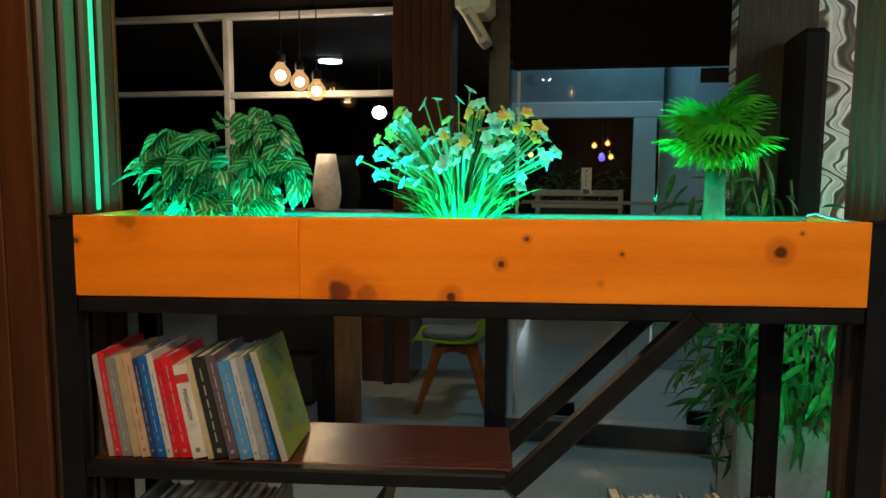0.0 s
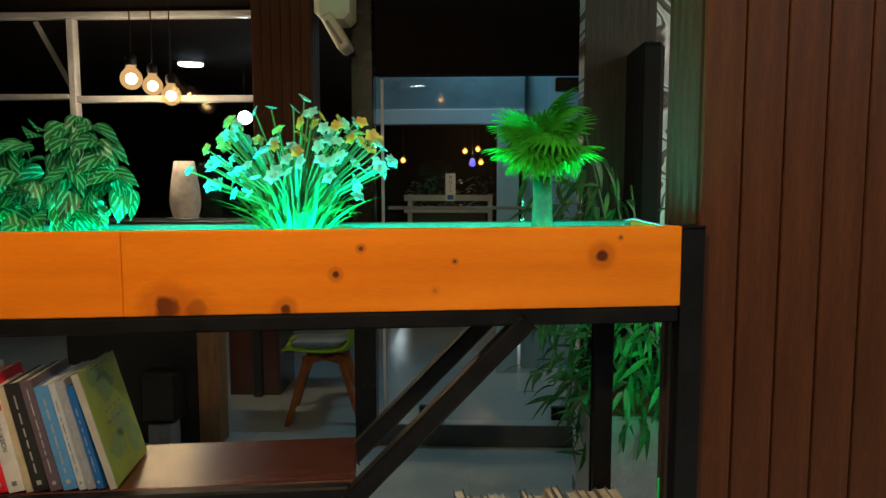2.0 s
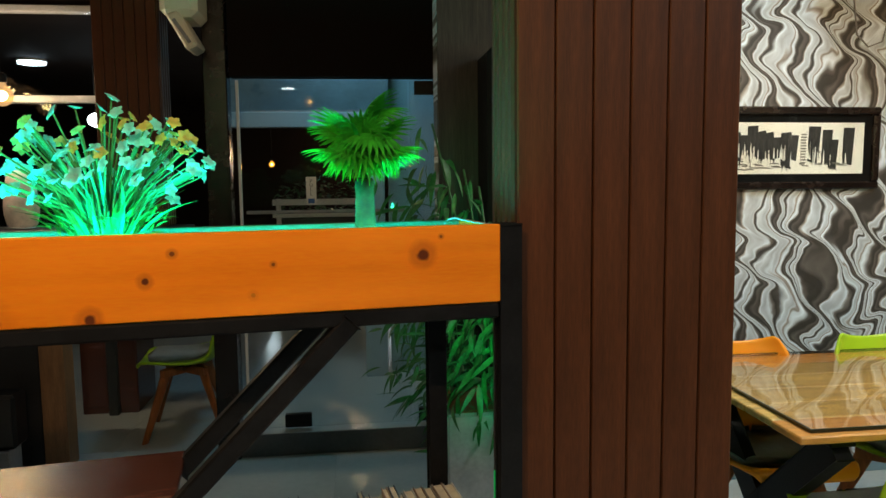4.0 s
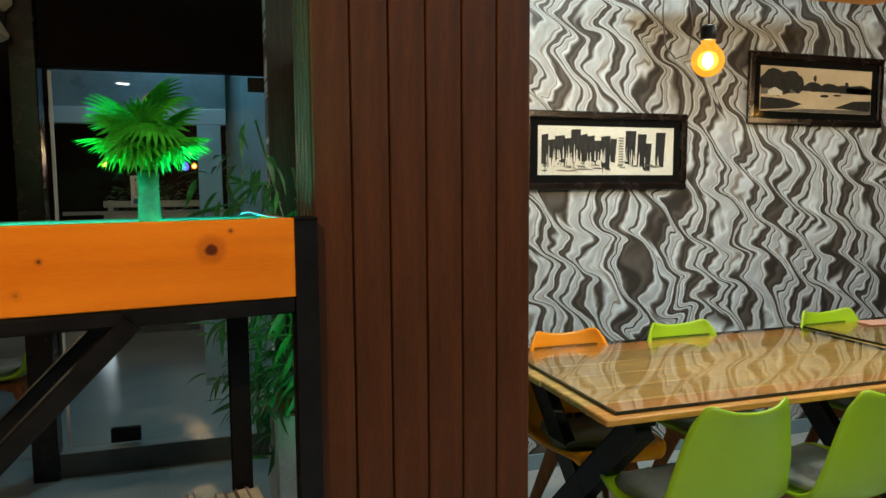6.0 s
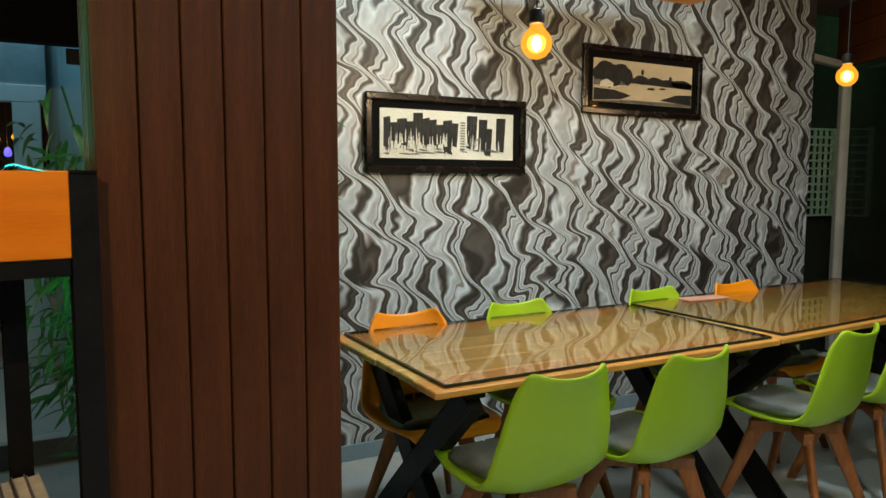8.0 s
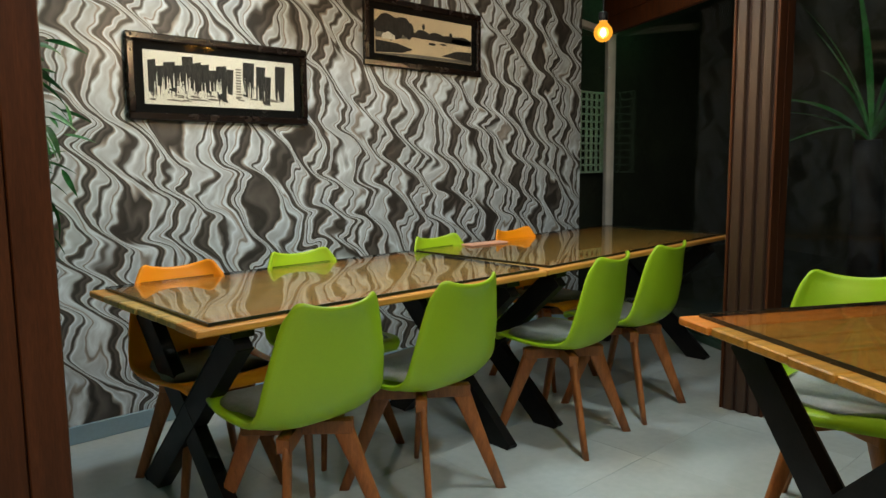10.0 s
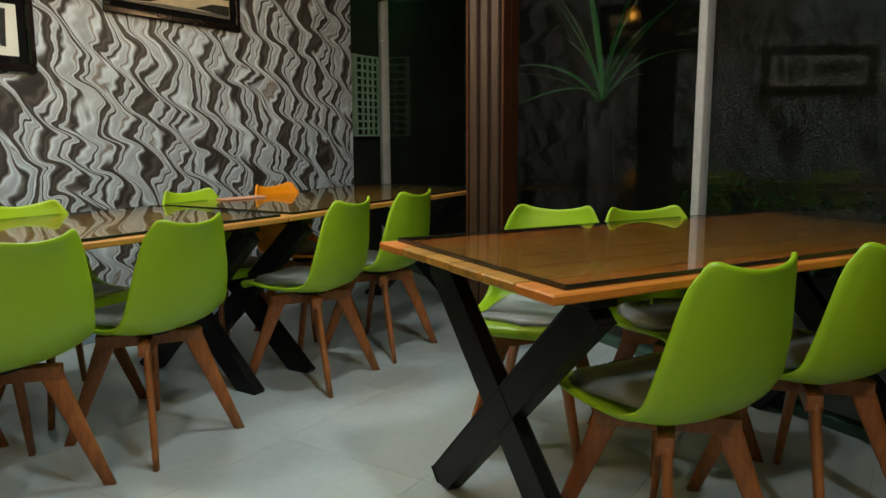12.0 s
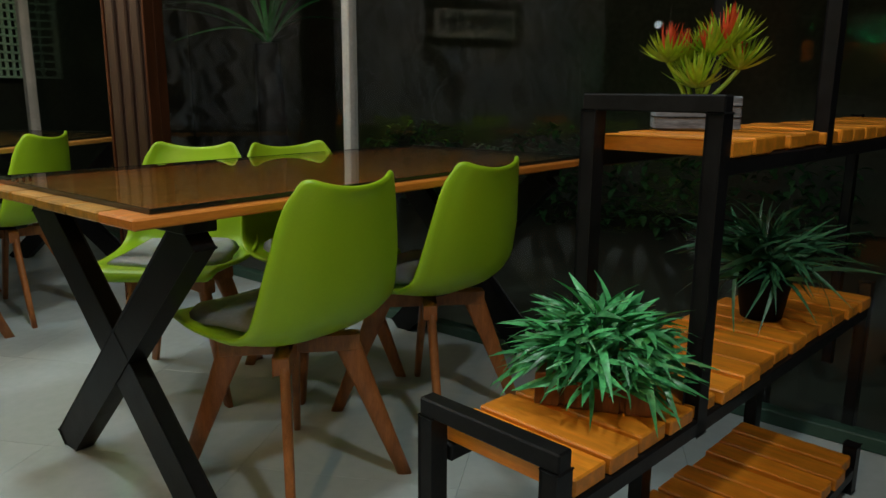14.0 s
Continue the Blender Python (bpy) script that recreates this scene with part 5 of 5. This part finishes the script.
part("grille", box(-0.085, 0.075, -0.065, -0.0605, 0.21, 0.445, 0.004), M_PLAIN_DARK, spk)
part("foot_box", box(-0.06, 0.06, -0.07, 0.06, 0.0, 0.19, 0.006), M_GREY_PLASTIC, spk, "grey plastic box")
bp = thing("brown_cabinet", pose(-1.28, 5.0, 0), "dark brown wooden cabinet in the back room", "cabinet")
part("body", box(-0.17, 0.17, 0, 0.4, 0.0, 1.1, 0.005), M_SHELF, bp)
part("door", box(-0.165, 0.165, -0.012, -0.0005, 0.05, 1.09, 0.003), M_SHELF, bp)
# globe and rod added to give the white glow in the back pane
wl = thing("porch_lamp", pose(-1.666, 6.2, 1.93), "white globe standing in for the glow in the back window", "lamp")
part("globe", lathe([(0, -0.055), (0.045, -0.035), (0.06, 0.0), (0.045, 0.035), (0.02, 0.05)], 18), glow("white_window_glow", (0.85, 0.93, 1.0), 12.0), wl, "", True)
part("rod", sweep([(0, 0, 0.05), (0, 0, 0.418)], 0.006), M_BLACK, wl)
for x, z in ((-7.78, 2.02), (-5.29, 1.82), (-4.54, 1.73)):
    sl = thing("street_lamp", pose(x, 12.0, -0.1), "far warm street lamp on a thin black pole", "street lamp", "far street lamps")
    part("pole", sweep([(0, 0.08, 0), (0, 0.08, z + 0.18)], 0.025), M_BLACK, sl)
    part("arm", sweep([(0, 0.08, z + 0.18), (0, 0, z + 0.19)], 0.018), M_BLACK, sl)
    part("lantern", lathe([(0, -0.05), (0.05, -0.03), (0.055, 0.02), (0.03, 0.06), (0, 0.07)], 14), glow("warm_street_light", (1.0, 0.62, 0.3), 7.0), sl, "", True, pose(0, 0, z + 0.1))
pl = thing("porch_light", pose(-2.02, 6.0, 2.318), "round white porch light outside the window", "ceiling light")
part("disc", lathe([(0, 0.0), (0.09, 0.0), (0.095, 0.012), (0, 0.014)], 24), glow("white_light_disc", (0.7, 0.9, 1.0), 9.0), pl)
part("rim", lathe([(0.0, 0.015), (0.1, 0.015), (0.1, 0.03), (0, 0.03)], 24), M_WHITE, pl)
tagged(part("porch_ceiling", box(-6, -0.5, 4.36, 8.9, 2.349, 2.4), M_DARKWALL), "dark porch ceiling outside the back window", "ceiling", kind="structure")
bt = thing("back_table", pose(-0.95, 4.75, 0), "dark table in the back room beside the chair", "table")
part("top", box(-0.35, 0.5, 0.0, 0.5, 0.7, 0.735, 0.004), M_PLAIN_DARK, bt)
for x in (-0.3, 0.45):
    part("leg", box(x - 0.03, x + 0.03, 0.2, 0.28, 0, 0.699, 0.004), M_PLAIN_DARK, bt)

# tall black speaker against the papered wall
tagged(part("wall_panel", box(0.642, 0.935, WALL_Y - 0.03, WALL_Y - 0.001, 0.082, CEIL - 0.002), M_GRAIN), "dark grey-brown wood-grained wall panel", "wall panel", kind="structure")
tall = thing("tall_speaker", pose(0.875, 3.31, 0), "tall narrow black loudspeaker against the papered wall", "loudspeaker")
part("cabinet", box(-0.065, 0.035, -0.13, 0.13, 0.0305, 1.98, 0.02), M_POT_DARK, tall)
part("plinth", box(-0.055, 0.025, -0.11, 0.11, 0.0, 0.03, 0.004), M_BLACK, tall)

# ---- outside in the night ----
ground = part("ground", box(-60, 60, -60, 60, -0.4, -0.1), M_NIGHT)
tagged(ground, "dark ground outside at night", "ground", kind="structure")
vent = thing("vent_window", pose(5.665, 3.86, 1.08), "pale green ventilation lattice of the neighbouring house", "vent")
part("frame_side", box(0.26, 0.30, -0.02, 0.02, 0, 0.68, 0.003), M_LATTICE, vent)
part("frame_side", box(-0.1, -0.06, -0.02, 0.02, 0, 0.68, 0.003), M_LATTICE, vent)
for k in range(12):
    part("bar", box(-0.06, 0.26, -0.012, 0.012, 0.06 * k, 0.06 * k + 0.016, 0.002), M_LATTICE, vent)
for k in range(4):
    part("upright", box(0.02 + 0.07 * k, 0.034 + 0.07 * k, -0.010, 0.010, 0.017, 0.675), M_LATTICE, vent)
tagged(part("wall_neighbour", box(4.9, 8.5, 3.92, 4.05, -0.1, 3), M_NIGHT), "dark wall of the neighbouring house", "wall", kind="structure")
# added green fill, kept above the view, to brighten the lattice
lamp("vent_fill", "POINT", pose(6.1, 3.4, 2.6), 3.2, (0.3, 1, 0.5), 0.05)


# added backdrop: screens off the sky and the edge of the ground
gw = part("backdrop_wall", box(-6, 18, 0, 0.15, -0.1, 4.5), M_NIGHT_BACKDROP, None, "", False, pose(9.52, 1.585, 0, 0, 0, -119.3))
tagged(gw, "dark backdrop wall added outside to hide the horizon", "wall", kind="structure")


def garden_palm(m, seed):
    r = random.Random(seed)
    p = thing("garden_palm", m, "dark garden palm with thin arching leaves outside", "palm")
    part("trunk", sweep([(0, 0, -0.1), (0.03, 0, 0.6), (0.0, 0.02, 1.3)], [0.12, 0.1, 0.08], 10), M_POT_DARK, p, "", True)
    blades = [to_mesh("frond", leaf_bm(1.15 * k, 0.04, 10, b, 0.35, 1.4), M_LEAF, True) for k, b in ((1.0, 0.5), (0.8, 0.8), (0.9, 0.3))]
    for k in range(15):
        piece("frond", blades[k % 3], p, aim((0, 0, 1.28), 33 * k * 1.37, r.uniform(25, 85), r.uniform(-40, 40), r.uniform(0.6, 1.0)))


garden_palm(pose(5.4, 1.62, 0), 4)
r5 = random.Random(31)
bm = bmesh.new()
for k in range(1500):
    x = r5.uniform(-0.2, 4.4)
    leaf_bm(0.1, 0.045, 3, 0.4, 0.2, 1.2, bm, aim((x, r5.uniform(-0.25, 0.25), r5.uniform(-0.1, 0.62 + 0.12 * math.sin(x * 4))), r5.uniform(0, 360), r5.uniform(-30, 60), 0, r5.uniform(0.7, 1.3)))
hedge = part("hedge", bm, M_LEAF_DARK, None, "", True, pose(8.3, 1.6, 0, 0, 0, -120))
tagged(hedge, "low dark hedge outside the window", "hedge", kind="stuff")
# added green fill over the garden plants, with no lamp there
lamp("garden_fill", "POINT", pose(5.9, 0.9, 2.7), 1.1, (0.2, 1, 0.35), 0.08)

# ---- floor tiles ----
TILE = 0.6
EDGE_P, EDGE_N = Vector((5.74, 3.66, 0)), Vector((0.872, -0.4895, 0))
tile = to_mesh("tile", box(0.0005, TILE - 0.0005, 0.0005, TILE - 0.0005, -0.0058, 0.0, 0.0004), M_FLOOR)
rest = bmesh.new()
for i in range(-10, 10):
    for j in range(-6, 15):
        o = Vector((i * TILE + 0.15, j * TILE - 0.1, 0))
        sides = [(o + Vector((a, b, 0)) - EDGE_P).dot(EDGE_N) for a in (0, TILE) for b in (0, TILE)]
        if j < 7 and min(sides) > 0:
            continue
        if j < 7 and max(sides) > 0:
            bm = box(0.0005, TILE - 0.0005, 0.0005, TILE - 0.0005, -0.0058, 0.0)
            cut = bmesh.ops.bisect_plane(bm, geom=bm.verts[:] + bm.edges[:] + bm.faces[:], plane_co=EDGE_P - o, plane_no=EDGE_N, clear_outer=True)
            bmesh.ops.holes_fill(bm, edges=[e for e in cut["geom_cut"] if isinstance(e, bmesh.types.BMEdge)])
            part("cut_tile", bm, M_FLOOR, floor, "", False, Matrix.Translation(o))
        elif -4 <= i < 10 and -3 <= j < 11:
            piece("tile", tile, floor, Matrix.Translation(o))
        else:
            box(o.x + 0.0008, o.x + TILE - 0.0008, o.y + 0.0008, o.y + TILE - 0.0008, -0.0058, 0.0, 0, rest)
tagged(part("tile_field", rest, M_FLOOR, floor), kind="stuff")
